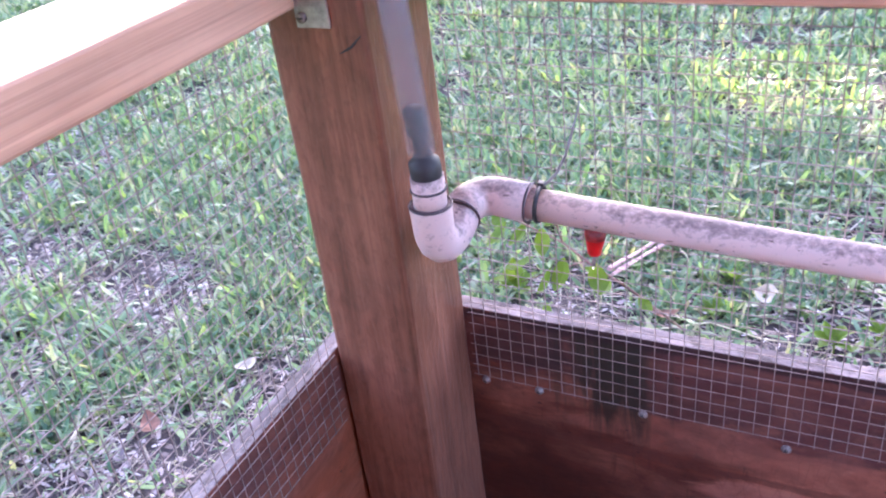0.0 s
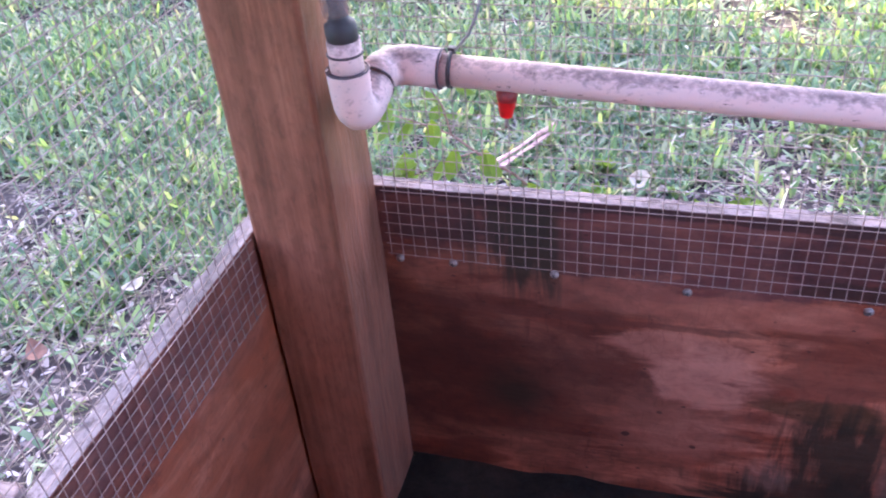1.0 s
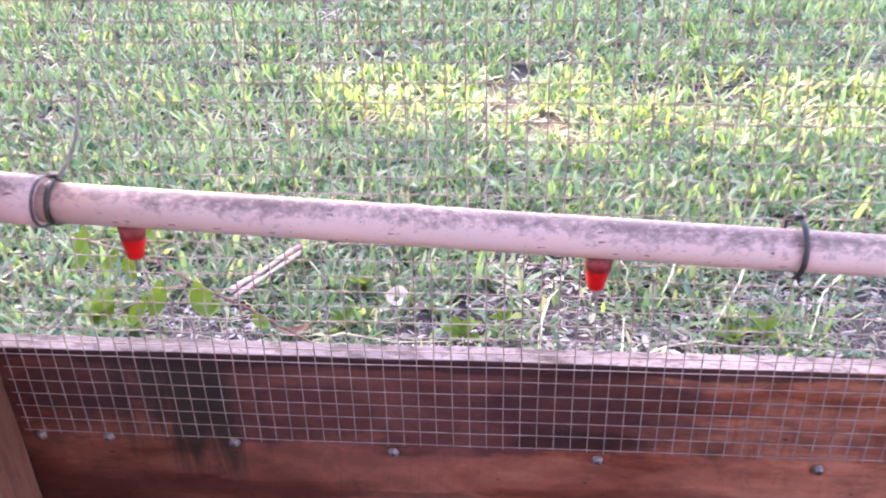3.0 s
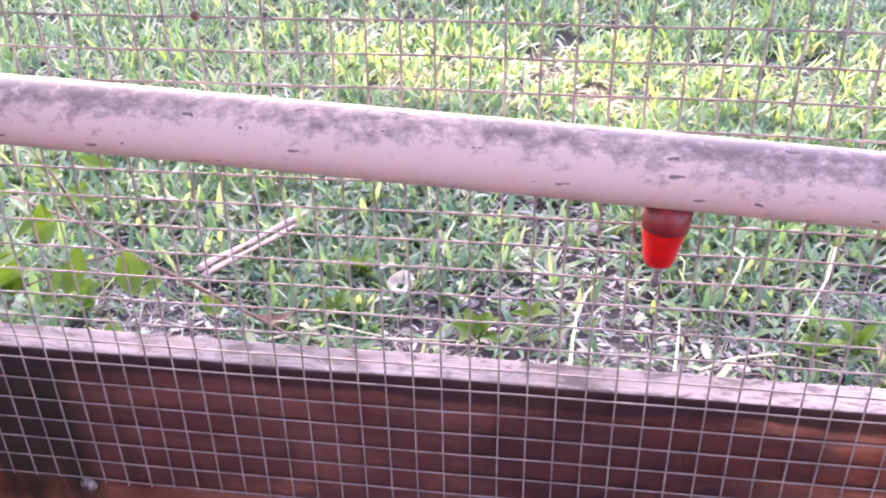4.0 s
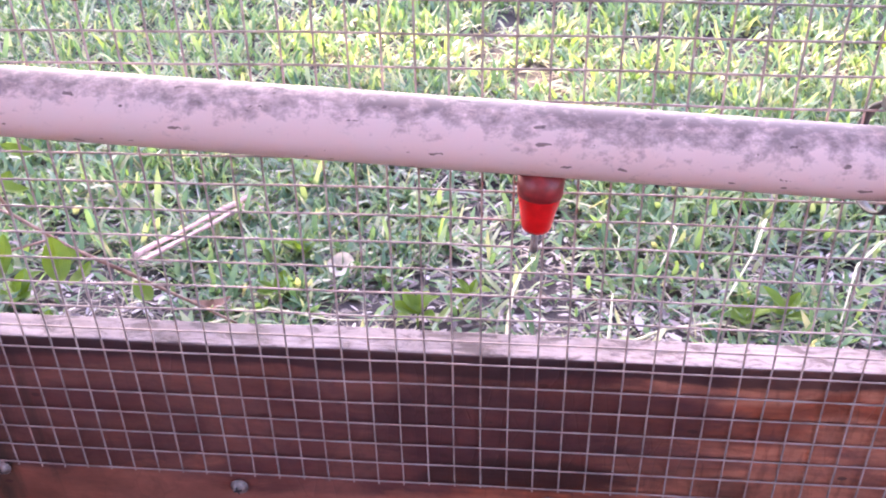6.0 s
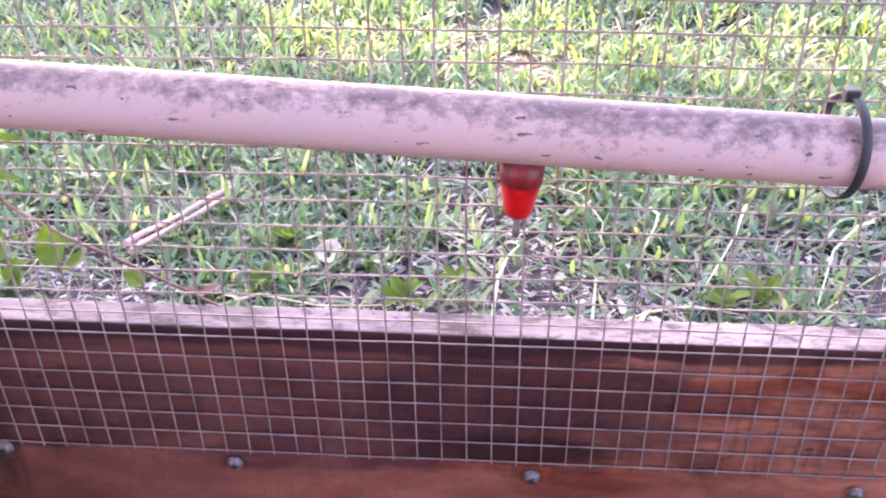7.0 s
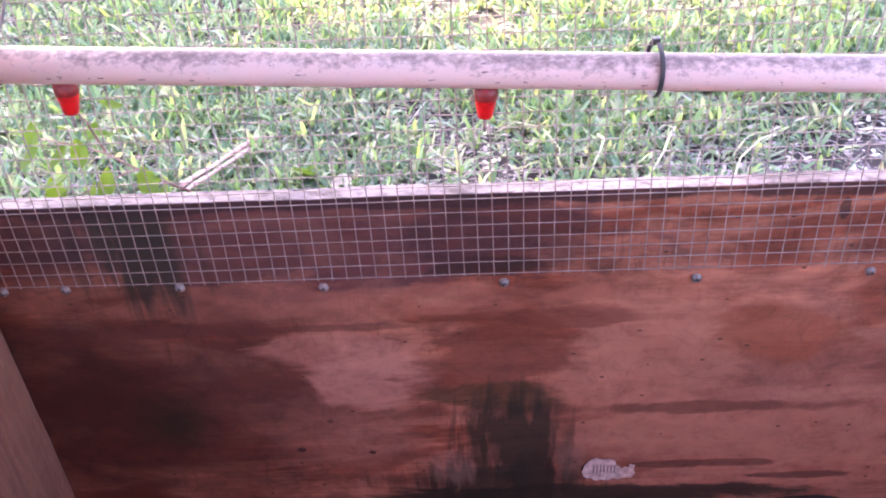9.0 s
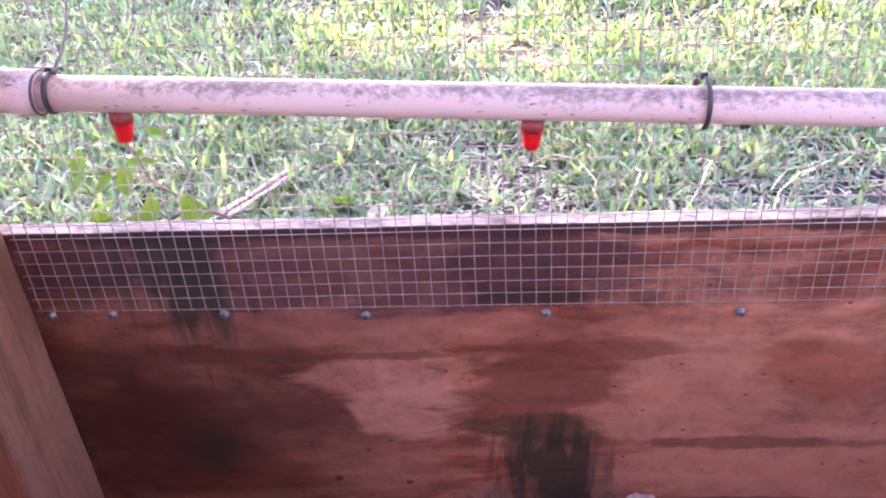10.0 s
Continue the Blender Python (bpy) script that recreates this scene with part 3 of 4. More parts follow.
def build_net(name, along, flat, lo, hi, z0, z1, gap, label):
    """Welded wire net: upright and level wires. along: the level axis, flat: its plane."""
    net = empty(name, (0, 0, 0))

    def place(a, z, lift):
        da, df, dz = sag(a, z, 3.3 if along == "x" else 8.1)
        off = df if z > 0.012 else abs(df) * 0.35
        f = flat + gap * (0.0014 + abs(off) if z < 0.012 else 0.0016) + (0 if z < 0.012 else off) + lift
        return (a + da, f, z + dz) if along == "x" else (f, a + da, z + dz)

    count = int((hi - lo) / CELL)
    rows = int((z1 - z0) / CELL)
    for i in range(count + 1):
        a = lo + i * CELL
        end = z0 - 0.005 * (0.4 + 0.6 * abs(noise.noise(Vector((a * 90, 1, 1)))))
        zs = [end] + [z0 + k * CELL for k in range(rows + 1)] + [z1]
        part("upright_wire", tube([place(a, z, 0) for z in zs], 0.00048, 5), MAT_WIRE, net)
    for k in range(rows + 1):
        z = z0 + k * CELL
        pts = [place(lo - 0.004 + (hi - lo + 0.008) * i / count, z, gap * 0.0008) for i in range(count + 1)]
        part("level_wire", tube(pts, 0.00048, 5), MAT_WIRE, net)
    if along == "x":
        blob = bmesh.new()
        bmesh.ops.create_icosphere(blob, subdivisions=2, radius=0.0017)
        for v in blob.verts:
            v.co = v.co * (1 + 0.3 * noise.noise(v.co * 900)) + Vector(place(RUST[0], RUST[1], 0))
        part("rust_spot", blob, MAT_RUST, net, "small lump of rust on a wire crossing")
    tagged(net, label, "wire mesh")
    return net


build_net("wire_mesh", "x", 0.0, POST_X1 + 0.008, PEN_X1 - 0.01, -0.0800, 0.314, -1, "square welded galvanised wire mesh screwed inside the plywood")
build_net("wire_mesh", "y", SIDE_X, PEN_Y0 + 0.02, POST_Y0 - 0.008, -0.0800, 0.321, 1, "square welded wire mesh fixed along the side board")


def build_screw():
    s = empty("screw", (0, 0, 0))
    prof = [(0.0, 0.0046), (-0.0009, 0.0046), (-0.0011, 0.0036), (-0.0022, 0.0032), (-0.0032, 0.0022), (-0.0035, 0.0008)]
    bm = tube([(0, y - 0.0016, 0) for y, _ in prof], [r for _, r in prof], 16)
    head = part("head", bm, MAT_SCREW, s, "", True)
    for lo, hi in (((-0.0022, -0.0055, -0.0004), (0.0022, -0.0046, 0.0004)), ((-0.0004, -0.0055, -0.0022), (0.0004, -0.0046, 0.0022))):
        part("recess", box(lo, hi), MAT_SLOT, head)
    tagged(s, "zinc pan-head screw with washer holding the wire mesh", "screw", "screws along the board")
    return s


SCREWS = [(0.066, -0.086), (0.123, -0.085), (0.226, -0.086), (0.353, -0.090), (0.511, -0.090), (0.676, -0.091), (0.822, -0.089)]
first_screw = build_screw()
first_screw.location = (SCREWS[0][0], 0, SCREWS[0][1])
for i, (x, z) in enumerate(SCREWS[1:]):
    copy_thing(first_screw, pose(x, -0.0003, z, 0, 37 * i, 0))


def build_label():
    lb = empty("torn_label", (0.587, -0.0022, -0.350))
    lb.scale = (1.1, 1.0, 1.15)
    bm = bmesh.new()
    rim = [(0.0, 0.012), (0.002, 0.006), (0.006, 0.0035), (0.009, 0.0045), (0.013, 0.000), (0.018, 0.0022), (0.024, 0.0008), (0.029, 0.0035), (0.034, 0.002), (0.040, 0.0045), (0.046, 0.003), (0.049, 0.010), (0.0475, 0.016), (0.0485, 0.0195), (0.044, 0.0215), (0.0425, 0.0165), (0.039, 0.0185), (0.0365, 0.0150), (0.033, 0.0205), (0.0315, 0.0195), (0.030, 0.026), (0.024, 0.0285), (0.018, 0.028), (0.012, 0.0300), (0.006, 0.026), (0.002, 0.020)]
    f = bm.faces.new([bm.verts.new((x, 0, z)) for x, z in rim])
    ext = bmesh.ops.extrude_face_region(bm, geom=[f])
    for v in ext["geom"]:
        if isinstance(v, bmesh.types.BMVert):
            v.co.y -= 0.0006
    bmesh.ops.recalc_face_normals(bm, faces=bm.faces[:])
    part("paper", bm, MAT_PAPER, lb)
    for k in range(7):
        x = 0.010 + 0.0032 * k
        part("printed_bar", box((x, -0.0009, 0.011), (x + 0.0014, -0.00065, 0.021)), MAT_INK, lb)
    tagged(lb, "torn off-white paper label remnant stuck on the plywood", "label")


build_label()


# ---- water line ----
def build_pipe():
    line = empty("water_pipe", (0, 0, 0))
    slope = Vector((1, 0, -0.0535)).normalized()
    sx, sy = 0.080, -0.092                      # the upright stub
    corner = Vector((sx + 0.004, PIPE_Y, pipe_z(sx)))
    main = hollow([(x, PIPE_Y, pipe_z(x)) for x in (0.118, 0.3, 0.5, 0.7, 0.93)], PIPE_R, 0.0105, 32)
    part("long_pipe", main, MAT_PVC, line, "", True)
    # fitting that turns from the pen's depth into the long pipe
    r = 0.020
    bend = arc(corner + Vector((r, -r, 0)), (-1, 0, 0), (0, 1, 0), r, 0.0, math.pi / 2, 8)
    pts = [Vector((corner.x, PIPE_Y - 0.036, corner.z - 0.001))] + bend + [corner + slope * 0.0490]
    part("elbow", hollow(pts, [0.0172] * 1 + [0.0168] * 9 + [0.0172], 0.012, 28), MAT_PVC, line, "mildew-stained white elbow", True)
    # lower fitting that turns up into the stub
    low = Vector((sx, sy, pipe_z(sx) - 0.014))
    join = Vector((corner.x, PIPE_Y - 0.032, corner.z - 0.001))
    ctl = [join, Vector((sx + 0.003, PIPE_Y - 0.052, low.z - 0.002)), low + Vector((0, 0.001, -0.006)), low + Vector((0, 0, 0.022))]
    bend = [ctl[0] * (1 - k) ** 3 + ctl[1] * 3 * k * (1 - k) ** 2 + ctl[2] * 3 * k * k * (1 - k) + ctl[3] * k ** 3 for k in (i / 9 for i in range(10))]
    pts = bend + [low + Vector((0, 0, 0.040)), low + Vector((0, 0, 0.043))]
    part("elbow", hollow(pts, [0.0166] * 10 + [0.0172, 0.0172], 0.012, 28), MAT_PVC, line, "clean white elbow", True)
    top = low + Vector((0, 0, 0.043))
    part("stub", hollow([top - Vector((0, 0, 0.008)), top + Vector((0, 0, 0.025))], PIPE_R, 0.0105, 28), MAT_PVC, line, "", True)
    for at, axis, rad in ((top, (0, 0, 1), 0.0168), (top + Vector((0, 0, 0.014)), (0, 0, 1), 0.0138), (Vector((corner.x, PIPE_Y - 0.035, corner.z - 0.002)), (0, 1, 0.25), 0.0172), (corner + slope * 0.0490, slope, 0.0168)):
        part("joint_ring", torus(at, axis, rad, 0.0011, 28, 6), MAT_RING, line, "dark thin ring at a pipe joint", True)
    # barbed black adaptor and the clear hose pushed over it
    a = top + Vector((0, 0, 0.025))
    lean = Vector((-0.07, 0.0, 1.0))
    prof = [(-0.004, 0.0105), (-0.001, 0.0122), (0.006, 0.0127), (0.013, 0.0122), (0.015, 0.0090), (0.020, 0.0066), (0.027, 0.0058), (0.033, 0.0064), (0.037, 0.0088), (0.043, 0.0084), (0.047, 0.0080), (0.049, 0.0090), (0.055, 0.0084), (0.057, 0.0055)]
    part("barbed_adaptor", tube([a + lean * h for h, _ in prof], [q for _, q in prof], 20), MAT_BLACK, line, "black plastic barbed adaptor", True)
    hose = [a + lean * h + Vector((0.02 * max(0, h - 0.2) ** 2, 0, 0)) for h in (0.020, 0.06, 0.1, 0.2, 0.35, 0.55, 0.8)]
    part("clear_hose", hollow(hose, 0.0112, 0.0092, 20), MAT_TUBE, line, "cloudy clear vinyl hose", True)
    tagged(line, "mildewed white plastic water pipe with elbows along the mesh", "pipe")


build_pipe()


def build_nipple():
    nip = empty("drinker_nipple", (0, 0, 0))
    prof = [(0.004, 0.0060), (-0.0002, 0.0062), (-0.0005, 0.0092), (-0.0065, 0.0089), (-0.0100, 0.0087), (-0.0101, 0.0070)]
    part("collar", tube([(0, 0, z) for z, _ in prof], [q for _, q in prof], 24), MAT_DARKRED, nip, "dark red collar", True)
    prof = [(-0.0060, 0.0040), (-0.0085, 0.0083), (-0.0095, 0.0085), (-0.013, 0.0079), (-0.018, 0.0069), (-0.0240, 0.0059), (-0.0256, 0.0053), (-0.0258, 0.0042), (-0.022, 0.0036)]
    part("cup", tube([(0, 0, z) for z, _ in prof], [q for _, q in prof], 24), MAT_RED, nip, "", True)
    part("pin", tube([(0, 0, -0.020), (0, 0, -0.032), (0, 0, -0.0360), (0, 0, -0.0370)], [0.0015, 0.0015, 0.0018, 0.0010], 12), MAT_SCREW, nip, "thin steel trigger pin", True)
    drop = [(-0.0355, 0.0006), (-0.0370, 0.0014), (-0.0383, 0.0016), (-0.0396, 0.0010), (-0.0401, 0.0003)]
    part("water_drop", tube([(0, 0, z) for z, _ in drop], [q for _, q in drop], 14), MAT_WATER, nip, "hanging water drop", True)
    tagged(nip, "red plastic poultry drinker nipple under the white pipe", "drinker", "drinker nipples on the pipe")
    return nip


NIPPLES = [(0.189, -2, 3), (0.500, 3, 2)]
first_nipple = build_nipple()
for i, (x, rx, ry) in enumerate(NIPPLES):
    m = pose(x, PIPE_Y + 0.001, pipe_z(x) - PIPE_R + 0.0008, rx, ry, 30 * i)
    if i == 0:
        first_nipple.matrix_basis = m
    else:
        copy_thing(first_nipple, m)


def strap(centre, axis, rad, width, thick, sides=36):
    """A flat band round a pipe."""
    axis = Vector(axis).normalized()
    u = axis.orthogonal().normalized()
    w = axis.cross(u)
    bm = bmesh.new()
    rows = []
    for i in range(sides):
        a = 2 * math.pi * i / sides
        d = u * math.cos(a) + w * math.sin(a)
        rows.append([bm.verts.new(Vector(centre) + d * q + axis * s) for q, s in ((rad, -width), (rad + thick, -width), (rad + thick, width), (rad, width))])
    for i in range(sides):
        a, b = rows[i], rows[(i + 1) % sides]
        for k in range(4):
            bm.faces.new((a[k], b[k], b[(k + 1) % 4], a[(k + 1) % 4]))
    bmesh.ops.recalc_face_normals(bm, faces=bm.faces[:])
    return bm


def build_tie(x, rad, tilt, tail, label):
    tie = empty("cable_tie", (x, PIPE_Y, pipe_z(x)))
    part("band", strap((0, (rad - 0.0140) * 0.9, 0.0), (1, tilt, -0.05), rad, 0.0017, 0.0011), MAT_BLACK, tie, "", True)
    part("head", box((-0.0028, 0.004, rad - 0.0015), (0.0028, 0.010, rad + 0.0035), 0.0008), MAT_BLACK, tie)
    if tail:
        pts = [(0.001, 0.006, rad), (0.006, 0.004, rad + 0.004), (0.016, 0.002, rad + 0.016), (0.024, 0.002, rad + 0.032), (0.029, 0.004, rad + 0.050)]
        pts.append((0.036, 0.006, rad + 0.078))
        part("tail", tube(pts, [0.0013, 0.0013, 0.0013, 0.0012, 0.0011, 0.0006], 6), MAT_TAIL, tie, "greyed loose end")
    tagged(tie, label, "cable tie", "cable ties on the pipe")


build_tie(0.1410, 0.0148, 0.05, True, "black cable tie with a long loose tail on the pipe")
build_tie(0.622, 0.0195, 0.10, False, "loose black cable tie holding the pipe to the mesh")


# ---- lawn litter ----
def leaf_bm(length, width, curl, hole=False):
    """A thin dry or green leaf with a midrib fold, lying along x."""
    bm = bmesh.new()
    rows = []
    steps = 9
    for i in range(steps + 1):
        s = i / steps
        wd = width * 0.5 * math.sin(math.pi * min(1, s * 0.97 + 0.015)) ** 0.8
        z = curl * (s - 0.5) ** 2 * length * 4
        rows.append([bm.verts.new((s * length, k * wd, z + abs(k) * wd * 0.35)) for k in (-1, -0.5, 0, 0.5, 1)])
    for i, (a, b) in enumerate(zip(rows, rows[1:])):
        for k in range(4):
            if hole and i in (3, 4) and k == 1:
                continue
            bm.faces.new((a[k], b[k], b[k + 1], a[k + 1]))
    bmesh.ops.solidify(bm, geom=bm.faces[:], thickness=0.0004)
    return bm


def build_stick():
    st = empty("split_stick", (0.018, 0.590, GROUND + 0.066))
    d = Vector((0.066, 0.262, -0.052))
    side = Vector((0.97, -0.24, 0)) * 0.0065
    for k, (s0, s1, lift, r) in enumerate(((0.0, 1.0, 0.004, 0.0046), (0.05, 1.06, -0.004, 0.0042), (-0.03, 0.72, 0.000, 0.0030))):
        off = side * (k - 1.0)
        pts = [d * (s0 + (s1 - s0) * i / 7) + off + Vector((0, 0, lift + 0.001 * math.sin(i * 1.7 + k))) for i in range(8)]
        part("split_strip", tube(pts, [r * (0.8 + 0.2 * math.sin(2 + i)) for i in range(8)], 7), MAT_STICK, st)
    tagged(st, "pinkish dry split stick lying in the grass", "stick")


def build_branch():
    br = empty("leafy_twig", (0.099, 0.393, GROUND + 0.139))
    br.scale = (0.79, 0.79, 0.79)
    a, b, c = Vector((0.0, 0.0, 0.050)), Vector((-0.11, -0.02, 0.137)), Vector((-0.115, -0.043, 0.205))
    part("stem", tube([Vector((0.077, 0.186, -0.172)), a, a.lerp(b, 0.5) + Vector((0, 0, -0.006)), b, c, c + Vector((-0.03, 0.0, 0.05))], [0.0018, 0.0026, 0.0026, 0.0022, 0.0018, 0.0008], 7), MAT_TWIG, br)
    part("side_twig", tube([b, b + Vector((-0.09, 0.05, -0.005)), b + Vector((-0.21, 0.12, -0.02))], [0.002, 0.0017, 0.0009], 6), MAT_TWIG, br)
    part("side_twig", tube([b.lerp(a, 0.4), Vector((-0.09, -0.07, 0.118)), Vector((-0.16, -0.10, 0.095))], [0.0018, 0.0014, 0.0008], 6), MAT_TWIG, br)
    spots = [((-0.083, -0.075, 0.140), -95, 0.046, 45), ((-0.035, -0.070, 0.135), -60, 0.044, 40), ((-0.125, -0.105, 0.150), -150, 0.046, 20), ((-0.150, -0.09, 0.105), 200, 0.050, 15),
             ((-0.120, -0.035, 0.20), 150, 0.040, -10), ((-0.20, 0.04, 0.125), -110, 0.042, 30), ((-0.26, 0.08, 0.120), 170, 0.040, 5), ((-0.02, -0.03, 0.075), -100, 0.034, 10), ((-0.16, 0.02, 0.135), 80, 0.036, -15), ((-0.19, -0.06, 0.10), -80, 0.046, 20), ((-0.21, -0.02, 0.16), -120, 0.044, 35), ((-0.13, -0.06, 0.185), -70, 0.038, 50), ((-0.24, 0.03, 0.17), -90, 0.04, 40),
             ((-0.06, -0.06, 0.112), 20, 0.034, 25), ((-0.10, -0.09, 0.125), -130, 0.040, 55), ((-0.145, 0.0, 0.165), 40, 0.036, 30), ((-0.18, -0.08, 0.13), -60, 0.040, 60), ((-0.10, -0.02, 0.225), 10, 0.030, 20), ((0.03, -0.03, 0.05), -40, 0.030, 15), ((-0.22, 0.06, 0.14), 100, 0.036, 20)]
    for at, turn, size, tip in spots:
        ob = part("leaf", leaf_bm(size * 1.3, size * 0.74, 0.15), MAT_LEAF, br)
        ob.matrix_basis = pose(*at, 12, tip, turn)
    tagged(br, "thin brown twig with yellow-green oval leaves in the grass", "twig")


def build_leaf(name, at, length, width, turn, mat, label, hole=False, curl=0.25, tip=0):
    ob = link_mesh(name, leaf_bm(length, width, curl, hole), mat)
    ob.matrix_basis = pose(*at, tip, 0, turn)
    tagged(ob, label, "leaf")


def build_stalk(pts, r, label):
    ob = link_mesh("dry_stalk", tube(pts, [r * (1 - 0.6 * i / (len(pts) - 1)) for i in range(len(pts))], 6), MAT_STALK)
    tagged(ob, label, "stalk")


build_stick()
build_branch()
build_leaf("dry_leaf", (0.240, 0.662, GROUND + 0.022), 0.040, 0.036, -12, MAT_PALE, "pale curled dry leaf with a hole on the lawn", True, 0.12, 32)
build_leaf("dry_leaf", (-0.560, 0.070, GROUND + 0.022), 0.055, 0.030, -40, MAT_BROWNLEAF, "brown fallen leaf on the shaded grass")
build_leaf("dry_leaf", (-0.490, 0.200, GROUND + 0.026), 0.040, 0.026, 60, MAT_PALE, "small pale dry leaf on the grass")
build_leaf("dry_leaf", (0.09, 0.55, GROUND + 0.020), 0.05, 0.022, 15, MAT_BROWNLEAF, "brown curled leaf beside the plywood board")
G = GROUND + 0.02
build_stalk([(0.481, 0.505, G), (0.482, 0.535, G + 0.016), (0.486, 0.580, G + 0.022), (0.498, 0.640, G + 0.018), (0.518, 0.695, G + 0.006)], 0.0024, "pale arched dry grass stalk")
build_stalk([(0.835, 0.800, G + 0.012), (0.822, 0.765, G + 0.022), (0.795, 0.690, G + 0.026), (0.745, 0.600, G + 0.008)], 0.0024, "yellowish dry grass stalk in the lawn")
build_stalk([(0.598, 0.515, G), (0.602, 0.545, G + 0.018), (0.606, 0.582, G + 0.024)], 0.0022, "short pale dry stalk by the board")
build_stalk([(1.00, 0.765, G + 0.01), (0.965, 0.730, G + 0.022), (0.915, 0.665, G + 0.024), (0.875, 0.575, G)], 0.0022, "long curved dry grass stalk")
build_stalk([(0.700, 0.800, G + 0.004), (0.706, 0.760, G + 0.016), (0.694, 0.715, G + 0.020), (0.676, 0.680, G + 0.004)], 0.0022, "yellow-green bent grass stalk")
build_stalk([(0.625, 0.520, G), (0.665, 0.535, G + 0.010), (0.720, 0.548, G + 0.012), (0.775, 0.545, G + 0.004)], 0.0020, "straw-coloured grass runner lying along the board")
build_stalk([(0.300, 0.735, G), (0.303, 0.760, G + 0.018), (0.310, 0.800, G + 0.022)], 0.0022, "small pale upright dry stalk")
build_stalk([(0.520, 0.830, G), (0.555, 0.845, G + 0.012), (0.600, 0.815, G + 0.016), (0.628, 0.745, G + 0.010), (0.622, 0.700, G)], 0.0016, "thin pale looping grass runner")
build_stalk([(0.120, 0.520, G), (0.190, 0.545, G + 0.010), (0.270, 0.528, G + 0.008), (0.345, 0.545, G)], 0.0018, "thin brown runner lying on the soil")


def build_weed(at, size, turn, count, label):
    """A low weed: a few broad leaves fanning out from one crown."""
    weed = empty("broadleaf_weed", at)
    rng = random.Random(int(turn * 7 + count))
    part("stem", tube([(0, 0, -0.016), (0.001, 0.001, 0.0), (0.002, 0.0, size * 0.25)], [0.0014, 0.0013, 0.0007], 6), MAT_LEAF, weed)
    for k in range(count):
        ln = size * rng.uniform(0.7, 1.15)
        leaf = part("leaf", leaf_bm(ln, ln * rng.uniform(0.42, 0.6), rng.uniform(-0.2, 0.1)), MAT_LEAF, weed)
        leaf.matrix_basis = pose(0, 0, size * 0.2 * rng.random(), rng.uniform(-14, 14), -rng.uniform(10, 48), turn + 360 * k / count + rng.uniform(-18, 18))
    tagged(weed, label, "weed", "weeds in the lawn")


build_weed((0.200, 0.690, GROUND + 0.016), 0.034, 20, 6, "small yellow-green broad-leaved weed among the grass")
build_weed((0.185, 0.595, GROUND + 0.014), 0.030, 75, 5, "small yellow-green broad-leaved weed on bare soil")
build_weed((0.370, 0.560, GROUND + 0.014), 0.036, 130, 6, "low green broad-leaved weed close to the board")
build_weed((0.432, 0.605, GROUND + 0.014), 0.032, 200, 5, "low green broad-leaved weed beside dry stalks")
build_weed((0.765, 0.575, GROUND + 0.015), 0.040, 250, 6, "bright green broad-leaved weed on dark soil")
build_weed((0.815, 0.590, GROUND + 0.015), 0.038, 310, 5, "bright green broad-leaved weed on dark soil")
build_weed((-0.140, 0.560, GROUND + 0.016), 0.046, 40, 6, "dark green broad-leaved weed under the leafy twig")
build_weed((-0.060, 0.480, GROUND + 0.014), 0.040, 170, 5, "dark green broad-leaved weed close to the board")


# ---- grass ----
def blades_mesh(name, base, turn, length, width, lean, droop, twist, mat):
    """Many tapered, bent blades in one mesh; every row of the inputs is one blade."""
    n = len(base)
    levels = np.array([0.0, 0.38, 0.74, 1.0])
    half = np.array([0.62, 1.0, 0.72])
    verts = np.zeros((n, 7, 3))
    out = np.stack([np.cos(turn), np.sin(turn), np.zeros(n)], 1)
    side = np.stack([-np.sin(turn + twist), np.cos(turn + twist), np.zeros(n)], 1)
    pos = base.copy()
    ang = lean.copy()
    spine = [pos.copy()]
    for k in range(3):
        seg = (levels[k + 1] - levels[k]) * length
        pos = pos + out * (np.sin(ang) * seg)[:, None]
        pos[:, 2] += np.cos(ang) * seg
        spine.append(pos.copy())
        ang = ang + droop
    for k in range(3):
        off = side * (width * 0.5 * half[k])[:, None]
        verts[:, 2 * k] = spine[k] - off
        verts[:, 2 * k + 1] = spine[k] + off
    verts[:, 6] = spine[3]
    np.maximum(verts[:, :, 2], GROUND + 0.001, out=verts[:, :, 2])
    loops = np.array([0, 1, 3, 2, 2, 3, 5, 4, 4, 5, 6])
    idx = (loops[None, :] + 7 * np.arange(n)[:, None]).ravel()
    me = bpy.data.meshes.new(name)
    me.vertices.add(n * 7)
    me.vertices.foreach_set("co", verts.ravel())
    me.loops.add(len(idx))
    me.loops.foreach_set("vertex_index", idx.astype(np.int32))
    me.polygons.add(n * 3)
    starts = (np.array([0, 4, 8])[None, :] + 11 * np.arange(n)[:, None]).ravel()
    me.polygons.foreach_set("loop_start", starts.astype(np.int32))
    me.update(calc_edges=True)
    me.validate()
    me.materials.append(mat)
    return new(name, me)


# thin places in the turf: x, y, radius
BARE = [(-0.83, 0.38, 0.17), (-1.22, 0.38, 0.16), (-0.92, 0.08, 0.14), (-0.56, -0.08, 0.20), (-0.44, 0.19, 0.09), (0.56, 0.64, 0.09), (0.71, 0.57, 0.10), (0.83, 0.72, 0.08), (-0.05, 0.56, 0.10), (0.31, 0.56, 0.07), (1.25, 0.75, 0.16)]


